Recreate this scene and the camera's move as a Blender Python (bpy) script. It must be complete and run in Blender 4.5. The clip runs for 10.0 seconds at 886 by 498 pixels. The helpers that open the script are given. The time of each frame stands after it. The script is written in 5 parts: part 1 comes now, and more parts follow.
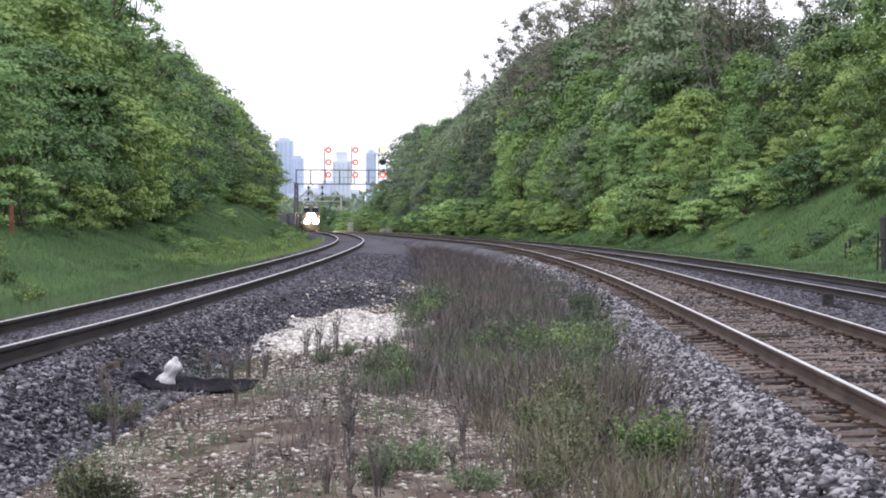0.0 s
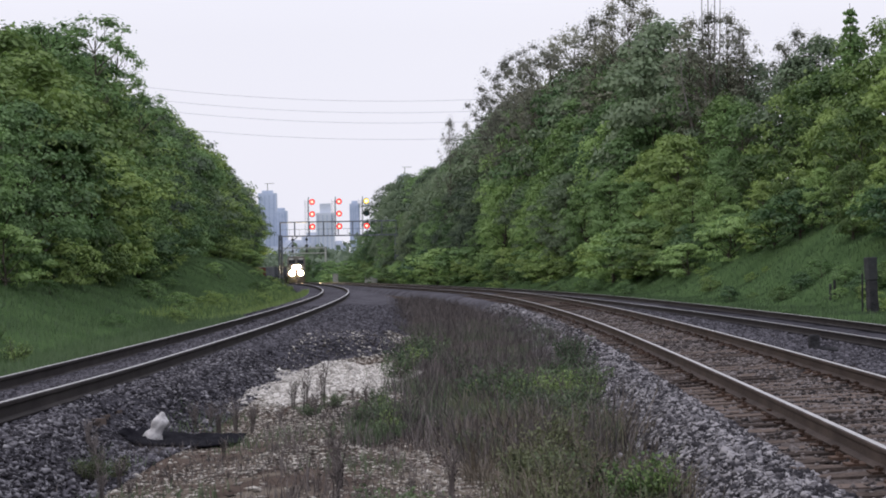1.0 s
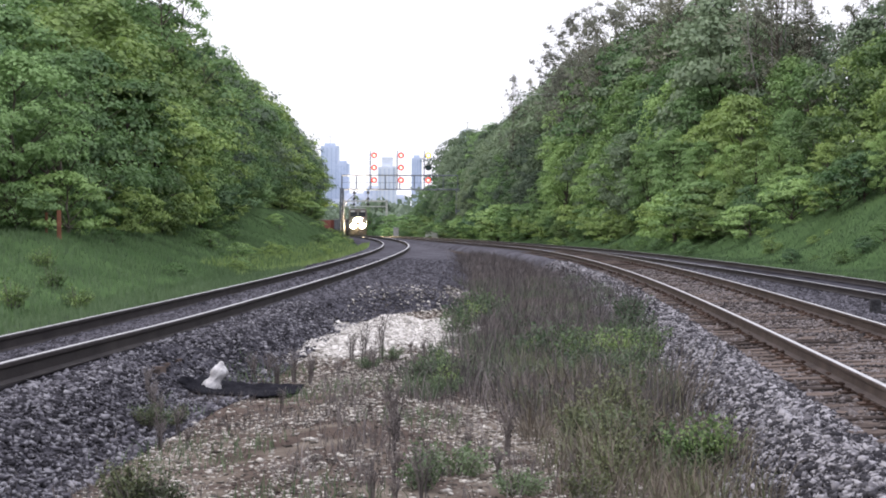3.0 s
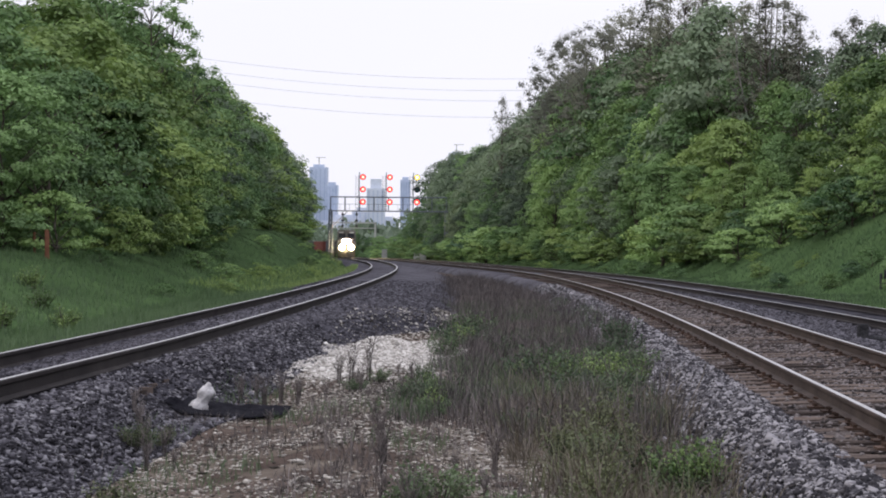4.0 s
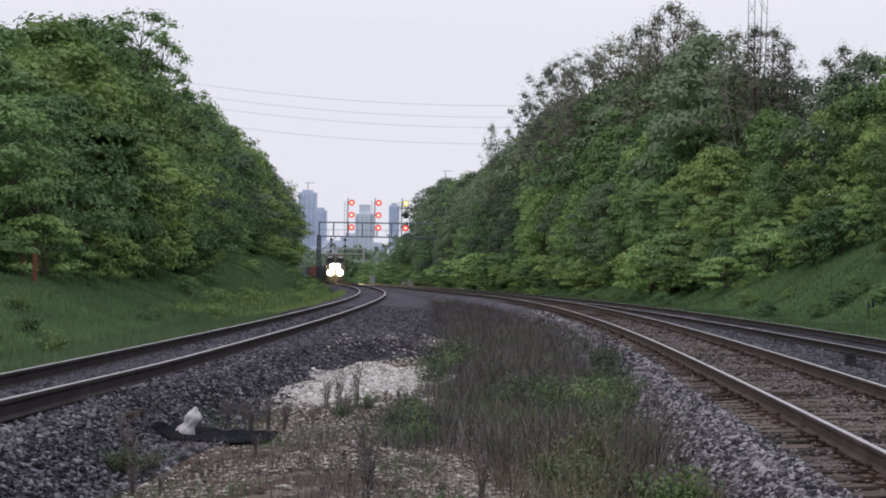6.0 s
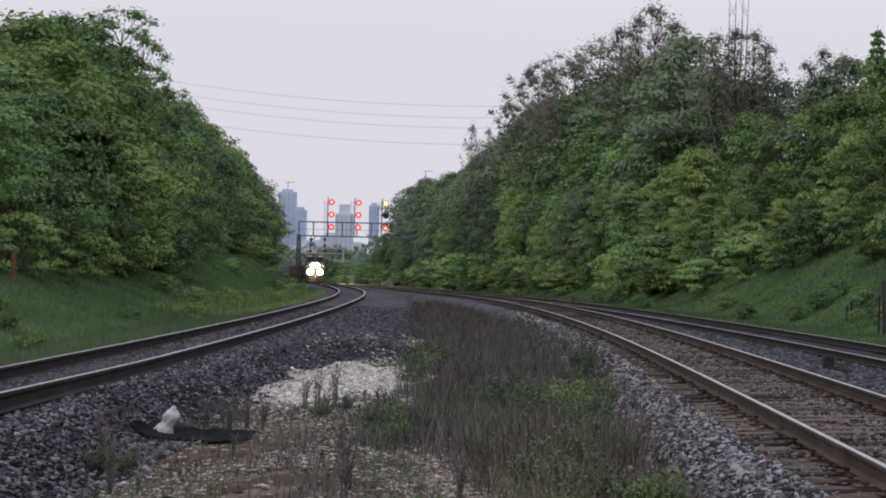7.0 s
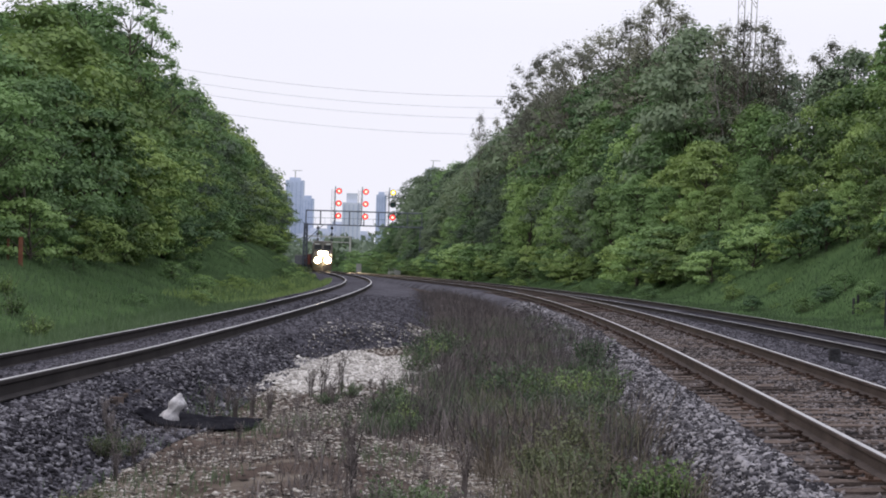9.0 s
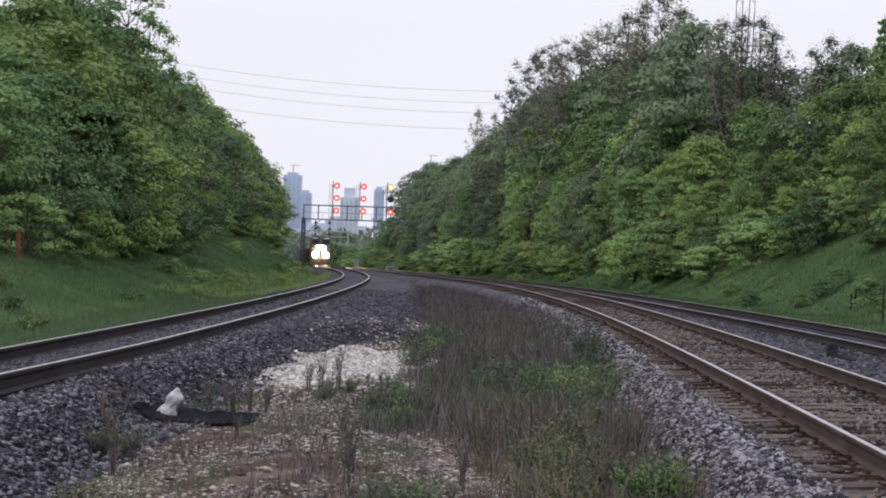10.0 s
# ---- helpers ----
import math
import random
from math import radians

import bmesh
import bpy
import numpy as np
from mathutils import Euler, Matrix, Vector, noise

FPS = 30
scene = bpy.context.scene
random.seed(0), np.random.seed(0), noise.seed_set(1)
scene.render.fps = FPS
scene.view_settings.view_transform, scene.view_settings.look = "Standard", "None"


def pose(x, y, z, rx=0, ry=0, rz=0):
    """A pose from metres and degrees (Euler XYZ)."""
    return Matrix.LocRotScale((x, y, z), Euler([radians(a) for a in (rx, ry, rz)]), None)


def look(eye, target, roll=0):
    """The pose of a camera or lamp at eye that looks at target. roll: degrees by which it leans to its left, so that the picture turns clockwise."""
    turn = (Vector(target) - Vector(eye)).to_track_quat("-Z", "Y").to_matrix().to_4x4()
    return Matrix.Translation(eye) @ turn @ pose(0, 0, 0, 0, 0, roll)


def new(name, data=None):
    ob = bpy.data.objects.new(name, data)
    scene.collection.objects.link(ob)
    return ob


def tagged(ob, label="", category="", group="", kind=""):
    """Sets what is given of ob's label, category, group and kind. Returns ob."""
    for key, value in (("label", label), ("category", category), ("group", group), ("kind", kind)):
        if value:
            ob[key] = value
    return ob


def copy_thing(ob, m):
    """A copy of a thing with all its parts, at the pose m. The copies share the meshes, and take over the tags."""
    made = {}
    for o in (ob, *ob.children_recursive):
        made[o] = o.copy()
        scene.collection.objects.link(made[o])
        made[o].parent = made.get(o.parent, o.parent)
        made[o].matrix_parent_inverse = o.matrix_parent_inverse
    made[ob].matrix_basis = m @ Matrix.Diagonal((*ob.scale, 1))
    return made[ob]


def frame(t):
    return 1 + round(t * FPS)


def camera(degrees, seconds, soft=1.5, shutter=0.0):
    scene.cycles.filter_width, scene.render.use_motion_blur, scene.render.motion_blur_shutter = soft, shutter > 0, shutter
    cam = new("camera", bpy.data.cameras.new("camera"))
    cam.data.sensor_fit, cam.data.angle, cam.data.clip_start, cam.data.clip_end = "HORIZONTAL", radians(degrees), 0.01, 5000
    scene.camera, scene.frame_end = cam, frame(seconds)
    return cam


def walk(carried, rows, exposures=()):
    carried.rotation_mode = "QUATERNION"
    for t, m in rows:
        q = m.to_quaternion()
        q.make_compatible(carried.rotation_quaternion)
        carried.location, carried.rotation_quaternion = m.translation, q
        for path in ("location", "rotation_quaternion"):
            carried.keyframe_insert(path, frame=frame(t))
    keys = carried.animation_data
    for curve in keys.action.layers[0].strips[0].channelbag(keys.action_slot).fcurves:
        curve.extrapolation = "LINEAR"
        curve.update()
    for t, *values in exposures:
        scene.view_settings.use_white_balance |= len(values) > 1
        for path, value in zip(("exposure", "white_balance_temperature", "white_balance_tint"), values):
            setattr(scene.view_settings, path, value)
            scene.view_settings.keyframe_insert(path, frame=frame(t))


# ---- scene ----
EYE = 1.49
cam = camera(25.97, 10.0, soft=1.9)
ROWS = [
    (0, 88.990, -0.159, 0.463),
    (0.5, 89.879, 0.077, 0.180),
    (1, 90.460, 1.000, 0.008),
    (1.5, 89.862, 0.441, 0.406),
    (2, 89.772, -0.012, 0.528),
    (2.5, 88.487, 0.007, 1.044),
    (2.7, 88.687, -0.004, 1.700),
    (3.8, 89.877, -0.598, 1.630),
    (4, 89.807, -0.560, 1.474),
    (4.5, 89.981, -0.745, 1.537),
    (5, 90.150, -0.897, 1.384),
    (5.5, 90.334, -0.902, 1.177),
    (6.8, 90.854, -1.158, 0.868),
    (7, 90.613, -1.313, 0.517),
    (7.5, 90.361, -1.715, -0.049),
    (8, 90.306, -1.666, 0.033),
    (8.5, 90.274, -1.765, 0.529),
    (9, 90.299, -1.782, 0.718),
    (9.5, 90.295, -1.684, 0.622),
    (10, 90.147, -1.836, 0.651),
]
EXPOSURES = [(0, 0.7), (0.5, 0.42), (1.0, -0.1), (1.5, 0.2), (2.0, 0.22), (2.5, 0.66), (2.7, 0.68), (4.0, 0.05), (4.5, 0.16), (5.0, -0.08), (5.5, -0.13), (7.0, -0.38), (7.5, -0.1), (8.0, -0.1), (8.5, -0.02), (10.0, -0.06)]
walk(cam, [(t, pose(0, 0, EYE, rx + 0.042, ry, rz)) for t, rx, ry, rz in ROWS], EXPOSURES)

# ---- light: an even, overcast evening sky ----
world = bpy.data.worlds.new("overcast_sky")
scene.world = world
world.use_nodes = True
wn, wl = world.node_tree.nodes, world.node_tree.links
sky = wn.new("ShaderNodeTexSky")
sky.sky_type, sky.sun_disc = "NISHITA", False
sky.sun_elevation, sky.sun_rotation, sky.air_density, sky.dust_density = radians(14), radians(250), 1.2, 3.0
back = wn["Background"]
clouds = wn.new("ShaderNodeMix")
clouds.data_type = "RGBA"
clouds.inputs[0].default_value = 0.93
grain = wn.new("ShaderNodeTexNoise")
grain.inputs["Scale"].default_value, grain.inputs["Detail"].default_value = 1.6, 4.0
ramp = wn.new("ShaderNodeValToRGB")
ramp.color_ramp.elements[0].position, ramp.color_ramp.elements[1].position = 0.3, 0.7
ramp.color_ramp.elements[0].color = (9.45, 9.4, 10.6, 1)
ramp.color_ramp.elements[1].color = (10.0, 9.95, 11.1, 1)
wl.new(grain.outputs["Fac"], ramp.inputs["Fac"])
wl.new(sky.outputs["Color"], clouds.inputs[6])
wl.new(ramp.outputs["Color"], clouds.inputs[7])
# an overcast sky is brighter overhead than at the horizon
where = wn.new("ShaderNodeTexCoord")
split = wn.new("ShaderNodeSeparateXYZ")
lift = wn.new("ShaderNodeMapRange")
lift.inputs["From Min"].default_value, lift.inputs["From Max"].default_value = 0.12, 1.0
lift.inputs["To Min"].default_value, lift.inputs["To Max"].default_value = 1.0, 2.2
scaled = wn.new("ShaderNodeVectorMath")
scaled.operation = "SCALE"
wl.new(where.outputs["Generated"], split.inputs[0])
wl.new(split.outputs["Z"], lift.inputs["Value"])
wl.new(clouds.outputs[2], scaled.inputs[0])
wl.new(lift.outputs["Result"], scaled.inputs["Scale"])
wl.new(scaled.outputs["Vector"], back.inputs["Color"])
back.inputs["Strength"].default_value = 0.1
sun = new("sun", bpy.data.lights.new("sun", "SUN"))
sun.data.energy, sun.data.angle, sun.data.color = 1.1, radians(40), (1.0, 0.95, 0.88)
sun.matrix_basis = look((0, 0, 50), (70, 14, 0))


# ---- materials ----
def nodes_of(name):
    m = bpy.data.materials.new(name)
    m.use_nodes = True
    return m, m.node_tree.nodes, m.node_tree.links


def surface(name, dark, light, scale=3.0, fine=40.0, rough=0.8, metal=0.0, bump=0.3, depth=0.01, island=0.0, obvary=0.0, stain=None, stain_scale=0.6):
    """A mottled surface: two scales of noise between two colours, with stains, relief and piece to piece variation."""
    m, n, l = nodes_of(name)
    b = n["Principled BSDF"]
    where = n.new("ShaderNodeNewGeometry") if not obvary else None
    tc = n.new("ShaderNodeTexCoord")
    src = where.outputs["Position"] if where else tc.outputs["Object"]
    a, c = n.new("ShaderNodeTexNoise"), n.new("ShaderNodeTexNoise")
    for node, s in ((a, scale), (c, fine)):
        l.new(src, node.inputs["Vector"])
        node.inputs["Scale"].default_value, node.inputs["Detail"].default_value = s, 5.0
    mix = n.new("ShaderNodeMath")
    mix.operation = "MULTIPLY_ADD"
    l.new(a.outputs["Fac"], mix.inputs[0])
    mix.inputs[1].default_value = 0.55
    half = n.new("ShaderNodeMath")
    half.operation = "MULTIPLY"
    l.new(c.outputs["Fac"], half.inputs[0])
    half.inputs[1].default_value = 0.45
    l.new(half.outputs[0], mix.inputs[2])
    r = n.new("ShaderNodeValToRGB")
    r.color_ramp.elements[0].position, r.color_ramp.elements[1].position = 0.34, 0.66
    r.color_ramp.elements[0].color, r.color_ramp.elements[1].color = (*dark, 1), (*light, 1)
    fac = mix.outputs[0]
    if island or obvary:
        if island:
            rnd = n.new("ShaderNodeNewGeometry").outputs["Random Per Island"]
        else:
            rnd = n.new("ShaderNodeObjectInfo").outputs["Random"]
        sh = n.new("ShaderNodeMath")
        sh.operation = "MULTIPLY_ADD"
        l.new(rnd, sh.inputs[0])
        sh.inputs[1].default_value = island or obvary
        off = n.new("ShaderNodeMath")
        off.operation = "SUBTRACT"
        l.new(fac, off.inputs[0])
        off.inputs[1].default_value = (island or obvary) / 2
        l.new(off.outputs[0], sh.inputs[2])
        fac = sh.outputs[0]
    l.new(fac, r.inputs["Fac"])
    colour = r.outputs["Color"]
    if stain:
        s = n.new("ShaderNodeTexNoise")
        l.new(src, s.inputs["Vector"])
        s.inputs["Scale"].default_value, s.inputs["Detail"].default_value = stain_scale, 6.0
        sr = n.new("ShaderNodeValToRGB")
        sr.color_ramp.elements[0].position, sr.color_ramp.elements[1].position = 0.48, 0.62
        l.new(s.outputs["Fac"], sr.inputs["Fac"])
        mx = n.new("ShaderNodeMix")
        mx.data_type = "RGBA"
        l.new(sr.outputs["Color"], mx.inputs[0])
        l.new(colour, mx.inputs[6])
        mx.inputs[7].default_value = (*stain, 1)
        colour = mx.outputs[2]
    l.new(colour, b.inputs["Base Color"])
    b.inputs["Roughness"].default_value, b.inputs["Metallic"].default_value = rough, metal
    b.inputs["Specular IOR Level"].default_value = 0.0 if rough >= 0.85 else 0.06 if rough > 0.62 else 0.35
    if bump:
        bp = n.new("ShaderNodeBump")
        bp.inputs["Strength"].default_value, bp.inputs["Distance"].default_value = bump, depth
        l.new(mix.outputs[0], bp.inputs["Height"])
        l.new(bp.outputs["Normal"], b.inputs["Normal"])
    return m


def foliage(name, deep, fresh, through_light=0.32, spread=0.22):
    """Leaves: each leaf and each tree a little different, partly lit through."""
    m, n, l = nodes_of(name)
    out = n["Material Output"]
    n.remove(n["Principled BSDF"])
    geo, info = n.new("ShaderNodeNewGeometry"), n.new("ShaderNodeObjectInfo")
    tc, big = n.new("ShaderNodeTexCoord"), n.new("ShaderNodeTexNoise")
    l.new(tc.outputs["Object"], big.inputs["Vector"])
    big.inputs["Scale"].default_value, big.inputs["Detail"].default_value = 0.9, 3.0
    s1, s2, s3 = (n.new("ShaderNodeMath") for _ in range(3))
    s1.operation = s2.operation = s3.operation = "MULTIPLY_ADD"
    l.new(geo.outputs["Random Per Island"], s1.inputs[0])
    s1.inputs[1].default_value, s1.inputs[2].default_value = spread, -0.46 - spread / 2
    l.new(info.outputs["Random"], s2.inputs[0])
    s2.inputs[1].default_value = 0.92
    l.new(s1.outputs[0], s2.inputs[2])
    l.new(big.outputs["Fac"], s3.inputs[0])
    s3.inputs[1].default_value = 1.0
    l.new(s2.outputs[0], s3.inputs[2])
    r = n.new("ShaderNodeValToRGB")
    r.color_ramp.elements[0].position, r.color_ramp.elements[1].position = 0.1, 0.9
    r.color_ramp.elements[0].color, r.color_ramp.elements[1].color = (*deep, 1), (*fresh, 1)
    l.new(s3.outputs[0], r.inputs["Fac"])
    d, t, g, m1, m2 = (
        n.new("ShaderNodeBsdfDiffuse"), n.new("ShaderNodeBsdfTranslucent"), n.new("ShaderNodeBsdfGlossy"),
        n.new("ShaderNodeMixShader"), n.new("ShaderNodeMixShader"))
    l.new(r.outputs["Color"], d.inputs["Color"])
    l.new(r.outputs["Color"], t.inputs["Color"])
    g.inputs["Roughness"].default_value = 0.5
    m1.inputs[0].default_value, m2.inputs[0].default_value = through_light, 0.03
    l.new(d.outputs[0], m1.inputs[1])
    l.new(t.outputs[0], m1.inputs[2])
    l.new(m1.outputs[0], m2.inputs[1])
    l.new(g.outputs[0], m2.inputs[2])
    l.new(m2.outputs[0], out.inputs["Surface"])
    return m


def glow(name, colour, strength):
    m, n, l = nodes_of(name)
    b = n["Principled BSDF"]
    b.inputs["Base Color"].default_value = (*colour, 1)
    b.inputs["Emission Color"].default_value = (*colour, 1)
    b.inputs["Emission Strength"].default_value = strength
    return m


M_STONE = surface("ballast_stone", (0.028, 0.027, 0.031), (0.098, 0.094, 0.108), 2.0, 30.0, 0.85, island=0.85, bump=0.2)
for node in M_STONE.node_tree.nodes:
    if node.type == "VALTORGB":
        chip = node.color_ramp.elements.new(0.95)
        chip.color = (0.21, 0.205, 0.22, 1)
# Bed colour is darkened to paint the shade in gaps between loose stones.
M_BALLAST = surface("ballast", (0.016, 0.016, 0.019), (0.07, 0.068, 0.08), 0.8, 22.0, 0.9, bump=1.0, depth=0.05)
# Paler, more contrasting tones than M_STONE, for the near track's shoulder.
M_SHOULDER = surface("pale_shoulder_stone", (0.032, 0.031, 0.035), (0.13, 0.125, 0.136), 2.0, 30.0, 0.85, island=1.0, bump=0.2)
for node in M_SHOULDER.node_tree.nodes:
    if node.type == "VALTORGB":
        chip = node.color_ramp.elements.new(0.9)
        chip.color = (0.25, 0.242, 0.256, 1)
M_STONE_FAR = surface("farther_ballast_stone", (0.038, 0.037, 0.043), (0.108, 0.104, 0.12), 2.0, 30.0, 0.85, island=0.5, bump=0.2)
# Averages stone and gap tones where no loose stones are scattered.
M_BALLAST_FAR = surface("averaged_ballast", (0.034, 0.033, 0.038), (0.108, 0.104, 0.119), 0.5, 9.0, 0.9, bump=0.8, depth=0.05)
M_BROWN_BALLAST = surface("rusty_ballast", (0.035, 0.030, 0.029), (0.115, 0.099, 0.095), 1.2, 25.0, 0.9, bump=1.0, depth=0.04, stain=(0.095, 0.077, 0.068))
M_BROWN_STONE = surface("rusty_stone", (0.03, 0.027, 0.027), (0.155, 0.139, 0.139), 2.0, 30.0, 0.9, island=0.9, bump=0.2)
M_PALE_MIX = surface("mixed_gravel", (0.05, 0.044, 0.039), (0.35, 0.33, 0.30), 2.0, 30.0, 0.9, island=0.9, bump=0.2)
M_PALE = surface("limestone", (0.20, 0.188, 0.172), (0.49, 0.47, 0.445), 3.0, 30.0, 0.9, island=0.5, bump=0.3)
M_DIRT = surface("dirt", (0.034, 0.026, 0.023), (0.098, 0.077, 0.066), 1.1, 26.0, 0.95, bump=0.9, depth=0.04, stain=(0.115, 0.098, 0.082), stain_scale=1.3)
M_GRASSY = surface("grassy_soil", (0.03, 0.054, 0.023), (0.062, 0.100, 0.041), 0.5, 9.0, 0.95, bump=0.8, depth=0.05)
M_RAIL_TOP = surface("worn_rail_head", (0.27, 0.265, 0.27), (0.42, 0.41, 0.415), 4.0, 60.0, 0.38, metal=0.8, bump=0.05)
M_RAIL = surface("rusty_rail", (0.026, 0.020, 0.018), (0.068, 0.052, 0.046), 2.0, 40.0, 0.75, metal=0.2, bump=0.3, depth=0.004)
# Darker tones for the rails of the left and outer tracks.
M_RAIL_DARKER = surface("darker_rail", (0.016, 0.014, 0.015), (0.040, 0.035, 0.035), 2.0, 40.0, 0.75, metal=0.2, bump=0.3, depth=0.004)
M_TIE = surface("weathered_tie", (0.034, 0.028, 0.026), (0.112, 0.090, 0.080), 6.0, 40.0, 0.9, bump=0.7, depth=0.01, obvary=0.5)
M_PLATE = surface("rusty_plate", (0.03, 0.02, 0.016), (0.08, 0.052, 0.04), 8.0, 60.0, 0.8, metal=0.3, bump=0.4, depth=0.004, obvary=0.3)
M_BARK = surface("bark", (0.03, 0.026, 0.022), (0.11, 0.095, 0.08), 3.0, 25.0, 0.95, bump=0.8, depth=0.03, obvary=0.3)
M_PALE_BARK = surface("pale_bark", (0.10, 0.095, 0.09), (0.22, 0.21, 0.20), 3.0, 25.0, 0.95, bump=0.4, depth=0.02, obvary=0.2)
M_MAPLE = foliage("maple_leaves", (0.050, 0.094, 0.026), (0.205, 0.29, 0.08))
M_LIME = foliage("fresh_leaves", (0.075, 0.142, 0.046), (0.235, 0.352, 0.118))
M_OAK = foliage("dull_leaves", (0.046, 0.072, 0.046), (0.155, 0.21, 0.12))
M_DARK = foliage("dark_leaves", (0.042, 0.090, 0.036), (0.155, 0.255, 0.088))
M_BUD = foliage("brown_new_leaves", (0.075, 0.080, 0.062), (0.20, 0.205, 0.15))
M_GRASS = foliage("grass_blades", (0.034, 0.066, 0.028), (0.092, 0.146, 0.064), 0.3, 0.6)
M_DRY = foliage("dry_stalks", (0.028, 0.024, 0.025), (0.14, 0.121, 0.116), 0.1, 0.95)
M_HAY = foliage("straw_grass", (0.06, 0.050, 0.038), (0.22, 0.185, 0.14), 0.2, 0.7)
M_OLIVE = foliage("olive_weed_leaves", (0.04, 0.054, 0.026), (0.13, 0.145, 0.07), 0.3, 0.6)
M_YELLOWISH = foliage("yellowish_weed_leaves", (0.06, 0.105, 0.033), (0.20, 0.28, 0.09), 0.3, 0.6)
M_WEED = foliage("weed_leaves", (0.036, 0.062, 0.030), (0.110, 0.155, 0.076), 0.3, 0.6)


# ---- the plan: three tracks that bend away together ----
KNOTS = (10, 40, 70, 100, 140, 190, 250, 330)
LEFT_LINE = (-5.20, -4.76, -4.93, -5.74, -8.18, -12.60, -18.30, -25.20)
NEAR_LINE = (3.76, 4.20, 3.76, 2.05, -2.60, -8.00, -13.70, -20.60)
FAR_LINE = (8.95, 8.70, 7.65, 5.70, 1.50, -3.70, -9.40, -16.30)


def spline(values):
    """A natural cubic through the knots, straight on beyond both ends."""
    k, v = np.array(KNOTS, float), np.array(values, float)
    n, h = len(k), np.diff(np.array(KNOTS, float))
    a, b = np.zeros((n, n)), np.zeros(n)
    a[0, 0] = a[-1, -1] = 1
    for i in range(1, n - 1):
        a[i, i - 1:i + 2] = h[i - 1], 2 * (h[i - 1] + h[i]), h[i]
        b[i] = 6 * ((v[i + 1] - v[i]) / h[i] - (v[i] - v[i - 1]) / h[i - 1])
    m = np.linalg.solve(a, b)

    def at(y):
        y = np.asarray(y, float)
        yc = np.clip(y, k[0], k[-1])
        i = np.clip(np.searchsorted(k, yc) - 1, 0, n - 2)
        p = (k[i + 1] - yc) / h[i]
        q = 1 - p
        s = p * v[i] + q * v[i + 1] + ((p ** 3 - p) * m[i] + (q ** 3 - q) * m[i + 1]) * h[i] ** 2 / 6
        s0 = (v[1] - v[0]) / h[0] - h[0] * m[1] / 6
        s1 = (v[-1] - v[-2]) / h[-1] + h[-1] * m[-2] / 6
        return s + np.minimum(y - k[0], 0) * s0 + np.clip(y - k[-1], 0, 500) * s1 - 0.0016 * np.clip(y - k[-1], 0, 90) ** 2
    return at


x_left, x_near, x_far = spline(LEFT_LINE), spline(NEAR_LINE), spline(FAR_LINE)
RAIL_H, CANT = 0.19, 0.05


def heaped(dx, fill):
    """Extra height of the ballast round a track, dx from its middle."""
    return (fill + CANT / 1.51 * np.clip(dx, -1.2, 1.2)) * (1 - smooth(1.2, 2.0, np.abs(dx)))



def grade(y):
    """The line falls away gently."""
    y = np.asarray(y, float)
    return -1.0 * (np.clip(y - 40, 0, 260) / 260) ** 2 - 0.0077 * np.clip(y - 300, 0, 60)


def smooth(a, b, x):
    s = np.clip((np.asarray(x, float) - a) / (b - a), 0, 1)
    return s * s * (3 - 2 * s)


FAR_DROP = -0.16


def left_bank(u, y):
    """Height of the bank above the line, by the distance u to the left of the left track."""
    rise = 1.15 + 0.95 * smooth(75, 110, y)
    return -0.35 + 0.45 * smooth(2.2, 3.4, u) + rise * smooth(3.0, 7.5, u) + 2.5 * smooth(8, 30, u)


def right_bank(u):
    return -0.45 + 0.15 * smooth(2.5, 4.5, u) + 3.6 * smooth(5.5, 13.0, u) + 3.0 * smooth(12, 40, u)


def path_relief(x, y):
    """The trodden rise along the middle and the hollow where the sheet lies."""
    rise = 0.10 * np.exp(-((x + 1.35 + 0.02 * (y - 20)) / 0.55) ** 2) * smooth(8, 12, y) * (1 - smooth(24, 29, y))
    return rise - 0.09 * np.exp(-((x + 2.75) / 0.75) ** 2 - ((y - 21.0) / 1.5) ** 2)


def ground_z(x, y):
    x, y = np.asarray(x, float), np.asarray(y, float)
    ul, ur = x_left(y) - x, x - x_far(y)
    z = np.where(ul > 0, left_bank(ul, y), np.where(ur > 0, right_bank(ur) + 0 * x, -0.35))
    waves = 0.05 * np.sin(1.3 * x + 0.6 * y) + 0.04 * np.sin(0.7 * x - 1.1 * y + 1) + 0.05 * np.sin(0.31 * y + 2.1 * np.sin(0.2 * x))
    wide = np.clip(np.maximum(ul, ur) / 4 - 0.5, 0.25, 3)
    return z + grade(y) + waves * wide + np.where((ul < 0) & (ur < 0), path_relief(x, y), 0.0)


# ---- builders ----
def make_mesh(name, verts, faces, mats, index=None, soft=False):
    me = bpy.data.meshes.new(name)
    me.from_pydata([tuple(map(float, v)) for v in verts], [], [tuple(map(int, q)) for q in faces])
    for m in (mats if isinstance(mats, (list, tuple)) else [mats]):
        me.materials.append(m)
    if index is not None:
        me.polygons.foreach_set("material_index", np.asarray(index, np.int32))
    if soft:
        me.polygons.foreach_set("use_smooth", np.ones(len(me.polygons), bool))
    me.update()
    return me


def under(ob, parent):
    ob.parent = parent
    return ob


def part(name, bm, material, parent, label="", soft=False):
    """One bmesh as one mesh object under a thing or a part."""
    me = bpy.data.meshes.new(name)
    bm.to_mesh(me)
    bm.free()
    for m in (material if isinstance(material, (list, tuple)) else [material]):
        me.materials.append(m)
    if soft:
        me.polygons.foreach_set("use_smooth", np.ones(len(me.polygons), bool))
    ob = new(name, me)
    ob.parent = parent
    return tagged(ob, label)


